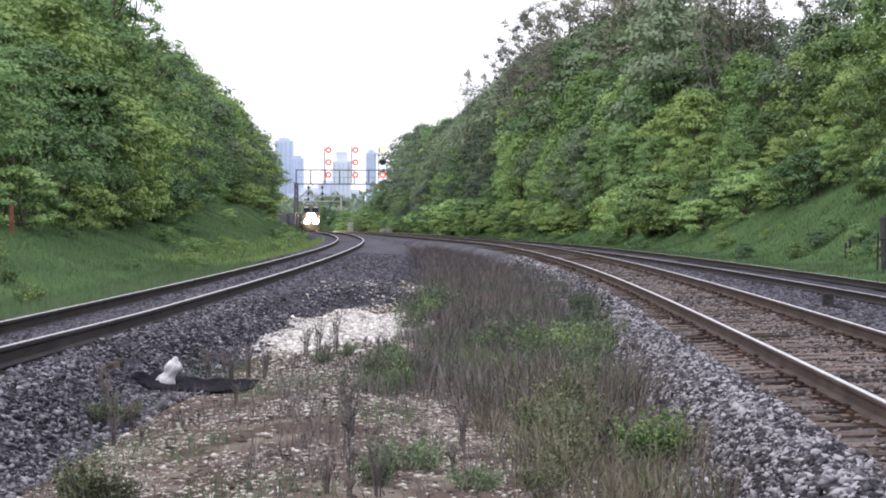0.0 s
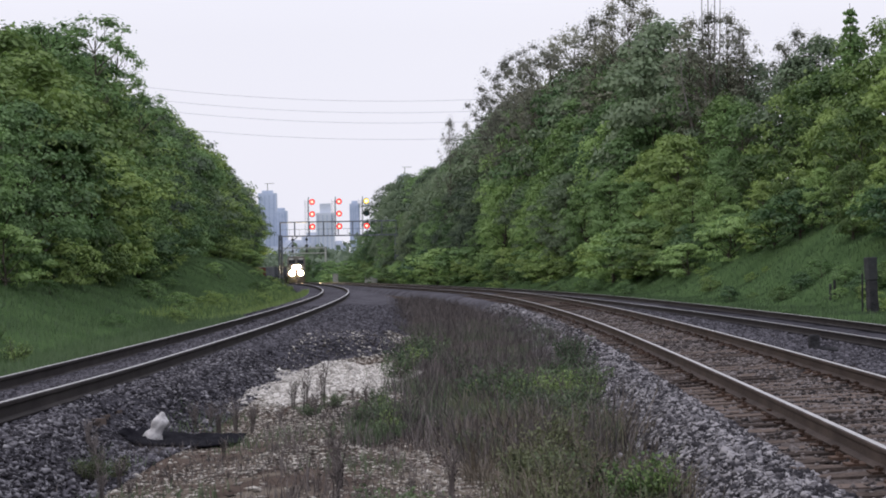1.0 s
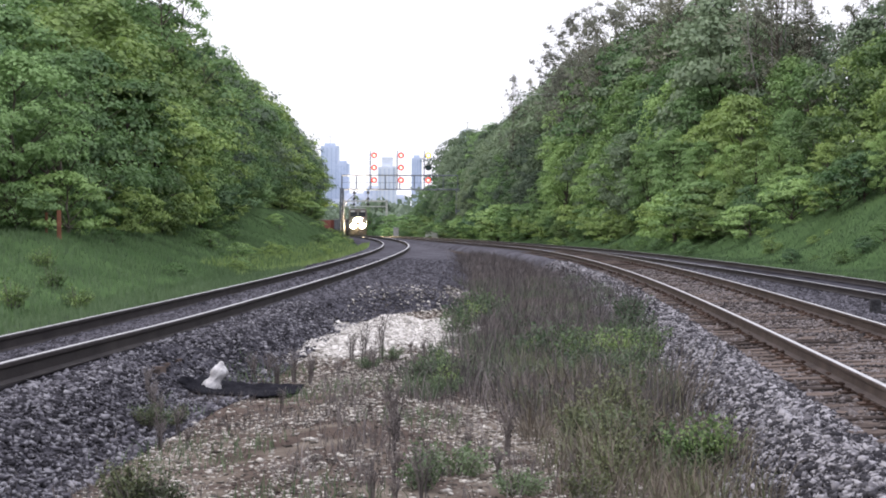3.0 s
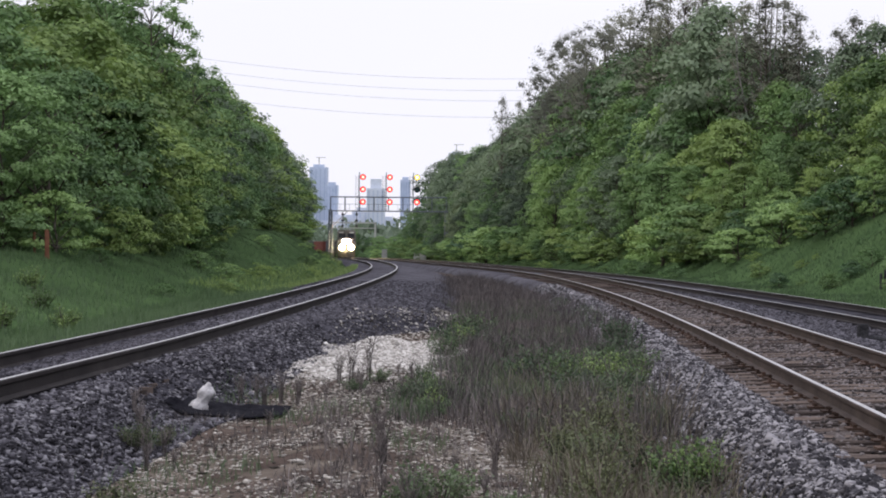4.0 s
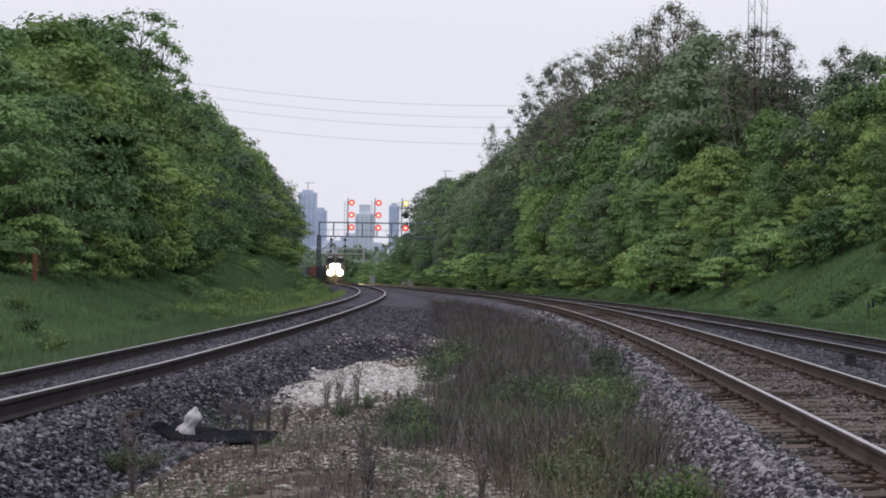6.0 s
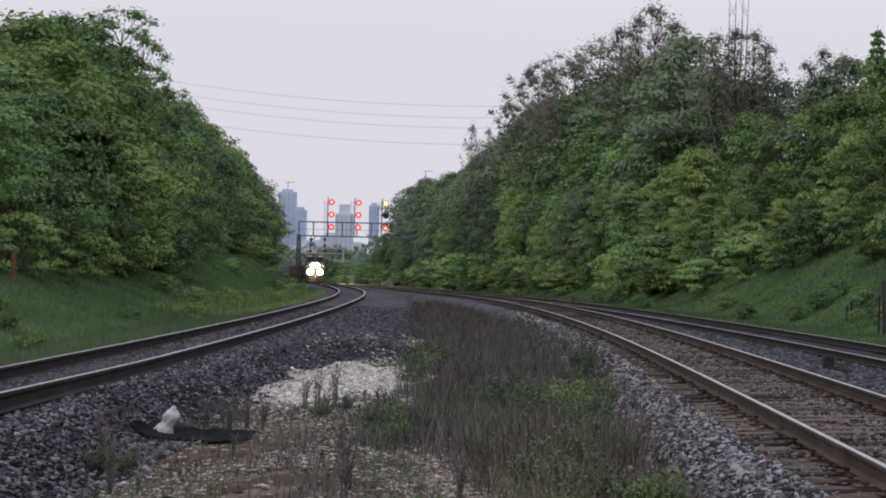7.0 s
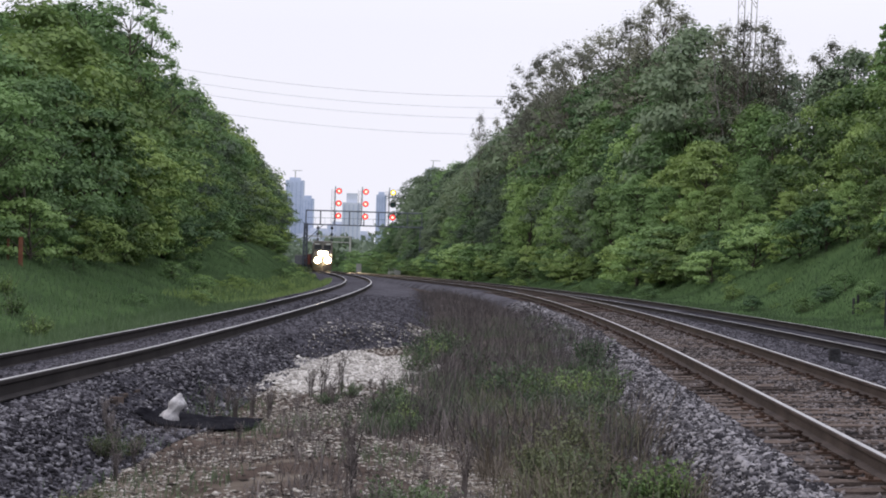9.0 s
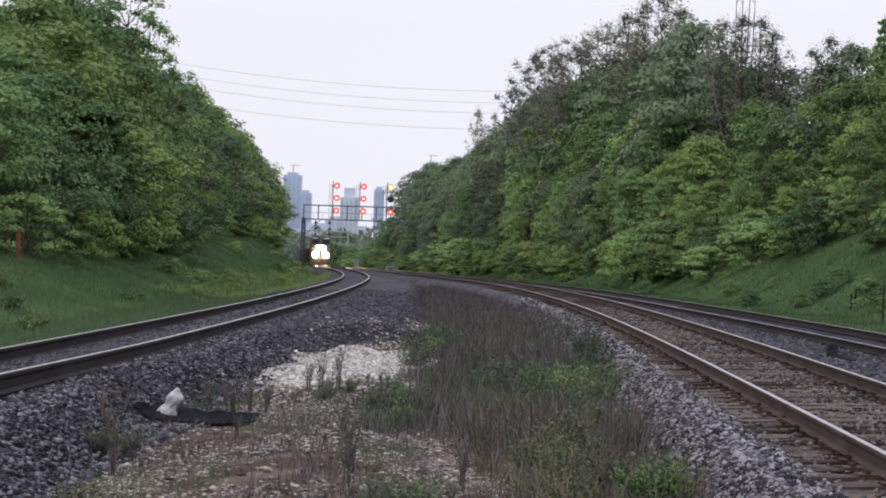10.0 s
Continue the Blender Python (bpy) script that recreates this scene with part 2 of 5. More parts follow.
def thing(name, label, category, m=None, group="", kind=""):
    ob = new(name)
    ob.empty_display_size = 0.2
    if m is not None:
        ob.matrix_basis = m
    return tagged(ob, label, category, group, kind)


def add_box(bm, x0, x1, y0, y1, z0, z1, bevel=0.0, m=None):
    vs = [bm.verts.new(p) for p in ((x0, y0, z0), (x1, y0, z0), (x1, y1, z0), (x0, y1, z0), (x0, y0, z1), (x1, y0, z1), (x1, y1, z1), (x0, y1, z1))]
    fs = [bm.faces.new([vs[i] for i in q]) for q in ((3, 2, 1, 0), (4, 5, 6, 7), (0, 1, 5, 4), (1, 2, 6, 5), (2, 3, 7, 6), (3, 0, 4, 7))]
    if m is not None:
        bmesh.ops.transform(bm, matrix=m, verts=vs)
    if bevel:
        es = list({e for f in fs for e in f.edges})
        bmesh.ops.bevel(bm, geom=es, offset=bevel, segments=2, affect="EDGES", profile=0.5)


def add_tube(bm, a, b, r0, r1=None, sides=8):
    """A closed round bar from a to b."""
    a, b = Vector(a), Vector(b)
    r1 = r0 if r1 is None else r1
    q = (b - a).to_track_quat("Z", "Y")
    rings = []
    for p, r in ((a, r0), (b, r1)):
        rings.append([bm.verts.new(p + q @ Vector((r * math.cos(2 * math.pi * i / sides), r * math.sin(2 * math.pi * i / sides), 0))) for i in range(sides)])
    for i in range(sides):
        j = (i + 1) % sides
        bm.faces.new((rings[0][i], rings[0][j], rings[1][j], rings[1][i]))
    bm.faces.new(rings[0][::-1])
    bm.faces.new(rings[1])


def polytube(points, radii, sides=6):
    """Vertices and faces of a tube along points."""
    vs, fs = [], []
    pts = [Vector(p) for p in points]
    for i, p in enumerate(pts):
        d = (pts[min(i + 1, len(pts) - 1)] - pts[max(i - 1, 0)])
        q = d.to_track_quat("Z", "Y")
        for k in range(sides):
            w = 2 * math.pi * k / sides
            vs.append(p + q @ Vector((radii[i] * math.cos(w), radii[i] * math.sin(w), 0)))
    for i in range(len(pts) - 1):
        for k in range(sides):
            a, b = i * sides + k, i * sides + (k + 1) % sides
            fs.append((a, b, b + sides, a + sides))
    return vs, fs


# ---- ground: one sheet from behind the camera to the horizon ----
def build_ground():
    ys = np.concatenate([np.linspace(-60, 8, 18), np.arange(9, 30, 0.25), np.arange(30, 60, 0.5), np.arange(60, 200, 1.5), np.arange(200, 420, 6), np.array([450, 520, 650, 900, 1400, 2200, 3200, 4600])])
    us = np.concatenate([-np.array([2500, 900, 400, 200, 110, 70, 48]), -np.arange(36, 10, -1.5), -np.arange(10, 0, -0.4), np.linspace(0, 1, 48), np.arange(0.4, 10, 0.4), np.arange(10, 36, 1.5), np.array([48, 70, 110, 200, 400, 900, 2500])])
    nl = int(np.sum(us < 0))
    side = np.array([-1] * nl + [0] * 48 + [1] * (len(us) - nl - 48))
    vs = []
    for y in ys:
        xl, xr = x_left(y), x_far(y)
        x = np.where(side < 0, xl + us, np.where(side > 0, xr + us, xl + us * (xr - xl)))
        z = ground_z(x, y)
        vs.append(np.stack([x, np.full_like(x, y), z], 1))
    vs = np.concatenate(vs)
    n = len(us)
    fs, idx = [], []
    for i in range(len(ys) - 1):
        for j in range(n - 1):
            fs.append((i * n + j, i * n + j + 1, (i + 1) * n + j + 1, (i + 1) * n + j))
            inside = side[j] == 0 or side[j + 1] == 0 or abs(us[j]) < 2.5
            idx.append(1 if inside and ys[i] < 330 else 0)
    ob = new("ground", make_mesh("ground", vs, fs, [M_GRASSY, M_DIRT], idx, soft=True))
    return tagged(ob, "grassy railway cutting with bare dirt between the tracks", "ground", kind="structure")


build_ground()


def build_bed(name, y0, y1, inner, outer, label):
    """A raised bed of ballast with sloping shoulders; inner and outer give its edges at y."""
    ys = np.concatenate([np.arange(-48, y0, 2.5), np.arange(y0, 60, 0.6), np.arange(60, y1, 3.0)])
    vs, fs, idx = [], [], []
    cols = 44
    rng = np.random.default_rng(4)
    west = name == "ballast_bed_west"
    for y in ys:
        a, b = inner(y), outer(y)
        for j in range(cols + 1):
            s = j / cols
            x = a + (b - a) * s
            edge = min(x - a, b - x)
            z = (0.0 if west else -0.022) - 0.42 * (1 - smooth(0.0, 1.0, edge))
            drop = FAR_DROP * smooth(-3.1, -1.6, x - x_far(y)) if not west else 0.0
            z += float(heaped(x - x_left(y), 0.012) if west else heaped(x - x_near(y), 0.03) + heaped(x - x_far(y), 0.03))
            vs.append((x, y, z + drop + float(grade(y)) + rng.normal(0, 0.008)))
    n = cols + 1
    for i in range(len(ys) - 1):
        for j in range(cols):
            fs.append((i * n + j, i * n + j + 1, (i + 1) * n + j + 1, (i + 1) * n + j))
            xm = 0.5 * (vs[i * n + j][0] + vs[i * n + j + 1][0])
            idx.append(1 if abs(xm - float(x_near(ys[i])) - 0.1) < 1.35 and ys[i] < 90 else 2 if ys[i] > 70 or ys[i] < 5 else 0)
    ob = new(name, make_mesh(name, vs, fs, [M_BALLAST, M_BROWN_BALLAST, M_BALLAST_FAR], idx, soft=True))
    return tagged(ob, label, "ballast", kind="structure")


def west_in(y):
    return float(x_left(y)) - 2.9


def scoop(y):
    """The toe of the ballast is scraped back where the sheet lies."""
    return 0.5 * np.exp(-((np.asarray(y, float) - 21.0) / 2.2) ** 2)


def west_out(y):
    return min(float(x_left(y) - scoop(y)) + 2.3 + 1.6 * float(smooth(35, 43, y)), float(x_left(y) + x_near(y)) / 2)


def east_in(y):
    return max(float(x_near(y)) - 2.5, float(x_left(y) + x_near(y)) / 2)


def east_out(y):
    return float(x_far(y)) + 3.0


build_bed("ballast_bed_west", 2, 420, west_in, west_out, "grey crushed-stone ballast under the curving track")
build_bed("ballast_bed_east", 2, 420, east_in, east_out, "grey crushed-stone ballast under two parallel tracks")


# ---- tracks ----
SECTION = ((-0.076, 0.0), (0.076, 0.0), (0.076, 0.012), (0.012, 0.034), (0.009, 0.125), (0.036, 0.145), (0.037, 0.176), (0.024, 0.186), (-0.010, 0.187), (-0.026, 0.186), (-0.037, 0.176), (-0.036, 0.145), (-0.009, 0.125), (-0.012, 0.034), (-0.076, 0.012))
PROFILE = [(px, 0.036 + 0.805 * pz) for px, pz in SECTION]


def build_rail(line, side, drop, parent):
    ys = np.concatenate([np.arange(-48, 2, 2.5), np.arange(2, 120, 1.0), np.arange(120, 400, 4.0)])
    vs, fs, idx = [], [], []
    for y in ys:
        t = Vector((float(line(y + 0.5) - line(y - 0.5)), 1.0, 0)).normalized()
        nrm = Vector((t.y, -t.x, 0))
        c = Vector((float(line(y)), y, float(grade(y)) + drop + side * CANT / 2 + 0.004 + (0.05 * (1 - float(smooth(14, 27, y))) if side > 0 and line is x_left else 0.0)))
        for px, pz in (SECTION if line is x_left else PROFILE):
            vs.append(c + nrm * (side * 0.755 + px) + Vector((0, 0, pz)))
    n = len(PROFILE)
    for i in range(len(ys) - 1):
        for j in range(n):
            k = (j + 1) % n
            fs.append((i * n + j, i * n + k, (i + 1) * n + k, (i + 1) * n + j))
            idx.append(1 if j in (7, 8) else 0)
    ob = under(new("rail", make_mesh("rail", vs, fs, [M_RAIL if line is x_near else M_RAIL_DARKER, M_RAIL_TOP], idx)), parent)
    return tagged(ob, "rusty steel rail with a worn bright head")


def tie_mesh(seed):
    rnd = random.Random(seed)
    bm = bmesh.new()
    add_box(bm, -1.3, 1.3, -0.115, 0.115, -0.16, 0.0)
    bmesh.ops.subdivide_edges(bm, edges=[e for e in bm.edges if abs(e.verts[0].co.x - e.verts[1].co.x) > 1], cuts=4)
    for v in bm.verts:
        v.co += Vector((rnd.uniform(-0.02, 0.02), rnd.uniform(-0.010, 0.010), rnd.uniform(-0.008, 0.004)))
    me = bpy.data.meshes.new("tie")
    bm.to_mesh(me)
    bm.free()
    me.materials.append(M_TIE)
    return me


def plate_mesh():
    bm = bmesh.new()
    add_box(bm, -0.17, 0.17, -0.09, 0.09, -0.004, 0.016)
    for sx in (-0.1, 0.1):
        for sy in (-0.05, 0.05):
            add_box(bm, sx - 0.018, sx + 0.018, sy - 0.016, sy + 0.016, 0.016, 0.045)
    me = bpy.data.meshes.new("tie_plate")
    bm.to_mesh(me)
    bm.free()
    me.materials.append(M_PLATE)
    return me


TIES = [tie_mesh(i) for i in range(5)]
PLATE = plate_mesh()


def build_track(label, line, drop):
    t = thing("railway_track", label, "railway track", group="tracks")
    for side in (-1, 1):
        build_rail(line, side, drop, t)
    return t


TRACKS = [
    (build_track("curving main track with rusty rails beside the grassy bank", x_left, 0.0), x_left, 0.0, -0.13),
    (build_track("rusty track with exposed brown wooden ties in ballast", x_near, 0.0), x_near, 0.0, 0.021),
    (build_track("outer track with dark rails at the foot of the wooded bank", x_far, FAR_DROP), x_far, FAR_DROP, -0.006),
]


# ---- trees ----
def leaf_quads(c, rng, size, up=0.6, out=None, facing=None):
    """Kite-shaped leaves at the points c; facing: the way each leaf's upper side looks, more or less."""
    n = len(c)
    d = rng.normal(size=(n, 3))
    if out is not None:
        d = d * 0.7 + out
    d[:, 2] -= 0.25
    nrm = rng.normal(size=(n, 3)) * (1 - up) + np.array([0, 0, up])
    if facing is not None:
        nrm = rng.normal(size=(n, 3)) * 0.42 + facing
        nrm /= np.linalg.norm(nrm, axis=1)[:, None]
        d -= nrm * np.sum(d * nrm, axis=1)[:, None]
    d /= np.linalg.norm(d, axis=1)[:, None]
    w = np.cross(d, nrm)
    w /= np.linalg.norm(w, axis=1)[:, None] + 1e-9
    fold = np.cross(w, d)
    s = size * rng.uniform(0.6, 1.35, (n, 1))
    v = np.stack([c - d * s * 0.5, c + w * s * 0.36 + fold * s * 0.1, c + d * s * 0.55, c - w * s * 0.36 + fold * s * 0.1], 1).reshape(-1, 3)
    f = np.arange(4 * n).reshape(-1, 4)
    return v, f


def quads_mesh(name, v, f, material):
    me = bpy.data.meshes.new(name)
    n = len(f)
    k = f.shape[1]
    me.vertices.add(len(v))
    me.vertices.foreach_set("co", np.ascontiguousarray(v, np.float32).ravel())
    me.loops.add(n * k)
    me.loops.foreach_set("vertex_index", np.ascontiguousarray(f, np.int32).ravel())
    me.polygons.add(n)
    me.polygons.foreach_set("loop_start", np.arange(0, n * k, k, dtype=np.int32))
    me.materials.append(material)
    me.update(calc_edges=True)
    me.validate()
    return me


def build_tree(name, label, seed, height, radius, leaves, leaf, material, bark=None, base=0.15, widest=0.42, clump=0.75, clumps=70, limbs=22, lean=0.0, gaps=0.0, droop=0.25, stout=1.0, flat=0.5, loose=False):
    """A tapered, branching trunk and a crown of leaf clumps with an uneven outline, at the origin."""
    rng = np.random.default_rng(seed)
    t = thing(name, label, "tree" if name != "bush" else "bush")
    s = rng.uniform(0, 1, clumps) ** 0.85
    a = rng.uniform(0, 2 * np.pi, clumps)
    prof = np.where(s < widest, 0.45 + 0.55 * np.sin(np.pi / 2 * s / widest), np.cos(np.pi / 2 * (np.clip(s - widest, 0, 1) / (1 - widest)) ** 1.25) ** 0.75 + 0.04)
    lobe = 1 + 0.22 * np.sin(2 * a + seed) + 0.16 * np.sin(3 * a + 5 * s + seed * 1.7) + 0.14 * rng.normal(size=clumps)
    r = radius * prof * lobe * rng.uniform(0.2, 1, clumps) ** 0.33
    cz = height * (base + (1 - base) * s)
    cx, cy = r * np.cos(a) + lean * cz, r * np.sin(a)
    cen = np.stack([cx, cy, cz], 1)
    weight = rng.uniform(0.5, 1.5, clumps) * (rng.uniform(0, 1, clumps) > gaps)
    weight = weight / weight.sum()
    pick = rng.choice(clumps, leaves, p=weight)
    rad = clump * rng.uniform(0.6, 1.3, clumps)
    g = rng.normal(size=(leaves, 3))
    g[:, 2] = np.abs(g[:, 2]) - 0.25
    g /= np.linalg.norm(g, axis=1)[:, None]
    facing = g * 0.75 + np.array([0, 0, 0.45])
    g *= np.minimum(np.abs(rng.normal(0, 0.6, (leaves, 1))), 1.05) if loose else rng.uniform(0.15, 1, (leaves, 1)) ** 0.4
    p = cen[pick] + g * rad[pick][:, None] * np.array([1.12, 1.12, flat])
    p[:, 2] -= droop * np.linalg.norm(g[:, :2], axis=1) ** 2 * rad[pick]
    out = p - np.array([0, 0, height * 0.45])
    out /= np.linalg.norm(out, axis=1)[:, None] + 1e-9
    p[:, 2] = np.maximum(p[:, 2], 0.03)
    v, f = leaf_quads(p, rng, leaf, 0.55, out, facing + 0.35 * out)
    # wood
    vs, fs = [], []

    def wood(pts, rr, sides):
        tv, tf = polytube(pts, rr, sides)
        o = len(vs)
        vs.extend(tv)
        fs.extend([tuple(i + o for i in q) for q in tf])
    tr = (0.016 * height + 0.03) * stout
    stem = []
    for i in range(7):
        z = height * 0.9 * i / 6
        stem.append((lean * z + rng.normal(0, 0.05) * (i > 0), rng.normal(0, 0.05) * (i > 0), z - 0.15 * (i == 0)))
    wood(stem, [tr * (1.25 if i == 0 else 1) * (1 - 0.86 * i / 6) for i in range(7)], 7)
    for k in rng.choice(clumps, min(limbs, clumps), replace=False):
        q = cen[k]
        h0 = max(0.12 * height, q[2] - 0.75 * math.hypot(q[0] - lean * q[2], q[1]) - 0.3)
        h0 = min(h0, height * 0.85)
        a0 = Vector((lean * h0, 0, h0))
        b0 = Vector(q)
        mid = a0.lerp(b0, 0.5) + Vector((rng.normal(0, 0.12), rng.normal(0, 0.12), -0.12 * (b0 - a0).length * rng.uniform(-0.3, 1)))
        r0 = tr * 0.5 * (1 - 0.7 * h0 / height)
        wood([a0, a0.lerp(mid, 0.5) * 0.5 + (a0.lerp(mid, 0.5)) * 0.5, mid, mid.lerp(b0, 0.5) + Vector((0, 0, 0.05)), b0], [r0, r0 * 0.8, r0 * 0.6, r0 * 0.4, 0.008], 5)
    under(new("trunk", make_mesh("trunk", vs, fs, bark or M_BARK, soft=True)), t)
    under(new("crown", quads_mesh("crown", v, f, material)), t)
    return t


def build_conifer(seed, height, radius):
    rng = np.random.default_rng(seed)
    t = thing("spruce_tree", "dark pointed spruce standing above the wooded bank", "tree")
    pts, dirs = [], []
    vs, fs = polytube([(0, 0, -0.2), (0, 0, height * 0.5), (0, 0, height)], [0.16, 0.09, 0.01], 7)
    for tier in np.arange(0.12, 0.99, 0.035):
        n = int(5 + 6 * (1 - tier))
        for k in range(n):
            a = 2 * math.pi * (k + rng.uniform(0, 1)) / n
            ln = radius * (1 - tier) ** 0.85 * rng.uniform(0.75, 1.15)
            for q in np.linspace(0.15, 1, 26):
                pts.append((ln * q * math.cos(a) + rng.normal(0, 0.06), ln * q * math.sin(a) + rng.normal(0, 0.06), height * tier - 0.35 * ln * q * q + rng.normal(0, 0.05)))
                dirs.append((math.cos(a), math.sin(a), -0.3))
    v, f = leaf_quads(np.array(pts), rng, 0.17, 0.4, np.array(dirs))
    under(new("trunk", make_mesh("trunk", vs, fs, M_BARK, soft=True)), t)
    under(new("crown", quads_mesh("crown", v, f, M_DARK)), t)
    return t


KINDS = {
    "maple": build_tree("maple_tree", "broad maple in yellowish spring leaf on the bank", 11, 8.0, 3.1, 9500, 0.20, M_MAPLE, base=0.08, clumps=115, clump=0.8, flat=0.56),
    "maple_b": build_tree("maple_tree", "bushy maple with layered yellow-green leaves on the bank", 12, 7.0, 2.7, 8500, 0.20, M_MAPLE, base=0.05, clumps=100, clump=0.72, widest=0.35, flat=0.5),
    "fresh": build_tree("ash_tree", "light green young ash in fresh leaf on the bank", 13, 7.0, 2.3, 8500, 0.16, M_LIME, base=0.04, clumps=120, clump=0.5, widest=0.4, flat=0.85),
    "oak": build_tree("oak_tree", "dull green rounded oak in the wood on the bank", 14, 9.0, 3.3, 9500, 0.22, M_OAK, base=0.10, clumps=110, clump=0.85, flat=0.6),
    "dark": build_tree("elm_tree", "dark green dense elm in the wood on the bank", 15, 8.5, 2.8, 9000, 0.19, M_DARK, base=0.06, clumps=105, clump=0.8, flat=0.56),
    "high": build_tree("elm_tree", "elm leafed dark for shade, bare lower trunk, at the wood edge", 35, 8.5, 2.8, 8500, 0.19, M_DARK, base=0.32, clumps=95, clump=0.78, flat=0.56),
    "thin": build_tree("poplar_tree", "tall thin-leaved poplar with sky showing through its crown", 16, 11.0, 1.5, 5200, 0.10, M_BUD, base=0.3, clumps=120, clump=0.42, limbs=100, widest=0.25, gaps=0.1, stout=0.4, flat=1.5, loose=True),
    "gappy": build_tree("aspen_tree", "tall dark aspen with sky showing between its sprays", 26, 11.0, 2.3, 6500, 0.15, M_DARK, base=0.2, clumps=90, clump=0.5, limbs=60, widest=0.45, gaps=0.2, stout=0.5, flat=0.8, loose=True),
    "bare": build_tree("elm_tree", "brownish elm just coming into leaf, dark limbs showing", 17, 11.0, 4.2, 15000, 0.125, M_BUD, base=0.30, clumps=170, clump=0.62, limbs=24, widest=0.5, gaps=0.05, stout=0.9, flat=0.8, loose=True),
    "shrub": build_tree("bush", "bright green leafy bush at the foot of the wood", 18, 2.4, 1.5, 3600, 0.13, M_LIME, base=0.03, clumps=45, clump=0.42, limbs=10, widest=0.4),
    "shrub_b": build_tree("bush", "dark green tangled bush at the foot of the wood", 19, 2.8, 1.7, 3800, 0.15, M_DARK, base=0.03, clumps=45, clump=0.5, limbs=12, widest=0.35),
    "shrub_c": build_tree("bush", "yellowish green shrub at the foot of the wood", 20, 2.6, 1.6, 3600, 0.14, M_MAPLE, base=0.03, clumps=45, clump=0.45, limbs=10, widest=0.4),
}
HEIGHT = {"maple": 8.0, "maple_b": 7.0, "fresh": 7.0, "oak": 9.0, "dark": 8.5, "high": 8.5, "thin": 11.0, "gappy": 11.0, "bare": 11.0, "shrub": 2.4, "shrub_b": 2.8, "shrub_c": 2.6}
USED = set()


def plant(kind, x, y, height, rnd, squash=1.0, group="trees"):
    """Set one tree of a kind on the ground, turned at random, at that height."""
    s = height / HEIGHT[kind]
    m = pose(x, y, float(ground_z(x, y)) - 0.08, 0, 0, rnd.uniform(0, 360)) @ Matrix.Diagonal((s * squash, s * squash, s, 1))
    ob = KINDS[kind]
    if kind in USED:
        ob = copy_thing(ob, m)
        ob.matrix_basis = m
    else:
        ob.matrix_basis = m
        USED.add(kind)
    ob["group"] = group
    return ob


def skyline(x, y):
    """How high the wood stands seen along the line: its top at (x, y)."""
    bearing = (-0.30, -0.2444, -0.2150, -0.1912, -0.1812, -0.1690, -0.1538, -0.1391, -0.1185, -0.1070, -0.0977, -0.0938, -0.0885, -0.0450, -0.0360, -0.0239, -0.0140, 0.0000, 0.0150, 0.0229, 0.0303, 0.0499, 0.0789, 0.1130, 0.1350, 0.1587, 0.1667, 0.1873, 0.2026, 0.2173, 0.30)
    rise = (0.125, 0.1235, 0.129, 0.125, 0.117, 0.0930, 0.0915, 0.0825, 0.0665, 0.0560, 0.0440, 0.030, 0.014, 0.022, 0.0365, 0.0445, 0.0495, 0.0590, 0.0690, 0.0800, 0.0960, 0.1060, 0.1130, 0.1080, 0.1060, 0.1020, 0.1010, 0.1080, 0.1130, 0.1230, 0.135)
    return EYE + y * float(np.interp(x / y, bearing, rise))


rnd = random.Random(5)
LEFT_ROWS = ((7.6, 3.3, 0.68), (9.8, 3.5, 0.87), (12.4, 3.8, 0.98))


def left_kind(row, x, y):
    """Nearest trees leafed dark to stand in for shade, with a few yellowish maples; fresh green in the middle, darker
    where the bank bends away.
    """
    if y < 52 and row < 2:
        return "high"
    if y < 58:
        return rnd.choice(("maple_b", "dark", "dark", "dark"))
    if y < 85:
        return rnd.choice(("fresh", "maple_b", "dark", "fresh") if row == 0 else ("maple", "dark", "fresh"))
    return rnd.choice(("dark", "maple", "oak", "dark", "maple_b"))


for row, (off, step, share) in enumerate(LEFT_ROWS):
    y = 40.0
    while y < 330:
        yy = y + rnd.uniform(-0.8, 0.8)
        x = float(x_left(yy)) - off - rnd.uniform(-0.4, 0.6) - 2.0 * float(smooth(62, 115, yy))
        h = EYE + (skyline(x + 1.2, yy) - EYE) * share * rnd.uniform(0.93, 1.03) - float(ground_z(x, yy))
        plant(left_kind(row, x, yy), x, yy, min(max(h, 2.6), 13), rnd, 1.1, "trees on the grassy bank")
        y += step * (1 + y / 170)
RIGHT_ROWS = ((7.6, 3.9, 0.42), (10.0, 4.0, 0.66), (12.8, 4.2, 0.85), (16.5, 4.4, 0.98))


def right_kind(row, x, y):
    """Dull leaves put haze into the trees far along the bank; pale ash and dark elm in the middle, yellowish maples
    nearest.
    """
    way = x / y
    if way < 0.025:
        return rnd.choice(("oak", "dark", "oak", "dark", "oak"))
    if way < 0.075:
        return rnd.choice(("fresh", "fresh", "oak") if row < 2 else ("oak", "dark", "bare"))
    if way < 0.115:
        return rnd.choice(("dark", "maple_b", "dark", "fresh") if row < 2 else ("dark", "oak", "dark"))
    if way < 0.165:
        return rnd.choice(("fresh", "dark", "maple_b", "fresh"))
    return rnd.choice(("maple_b", "maple", "fresh", "maple") if row < 3 else ("maple", "oak", "fresh"))


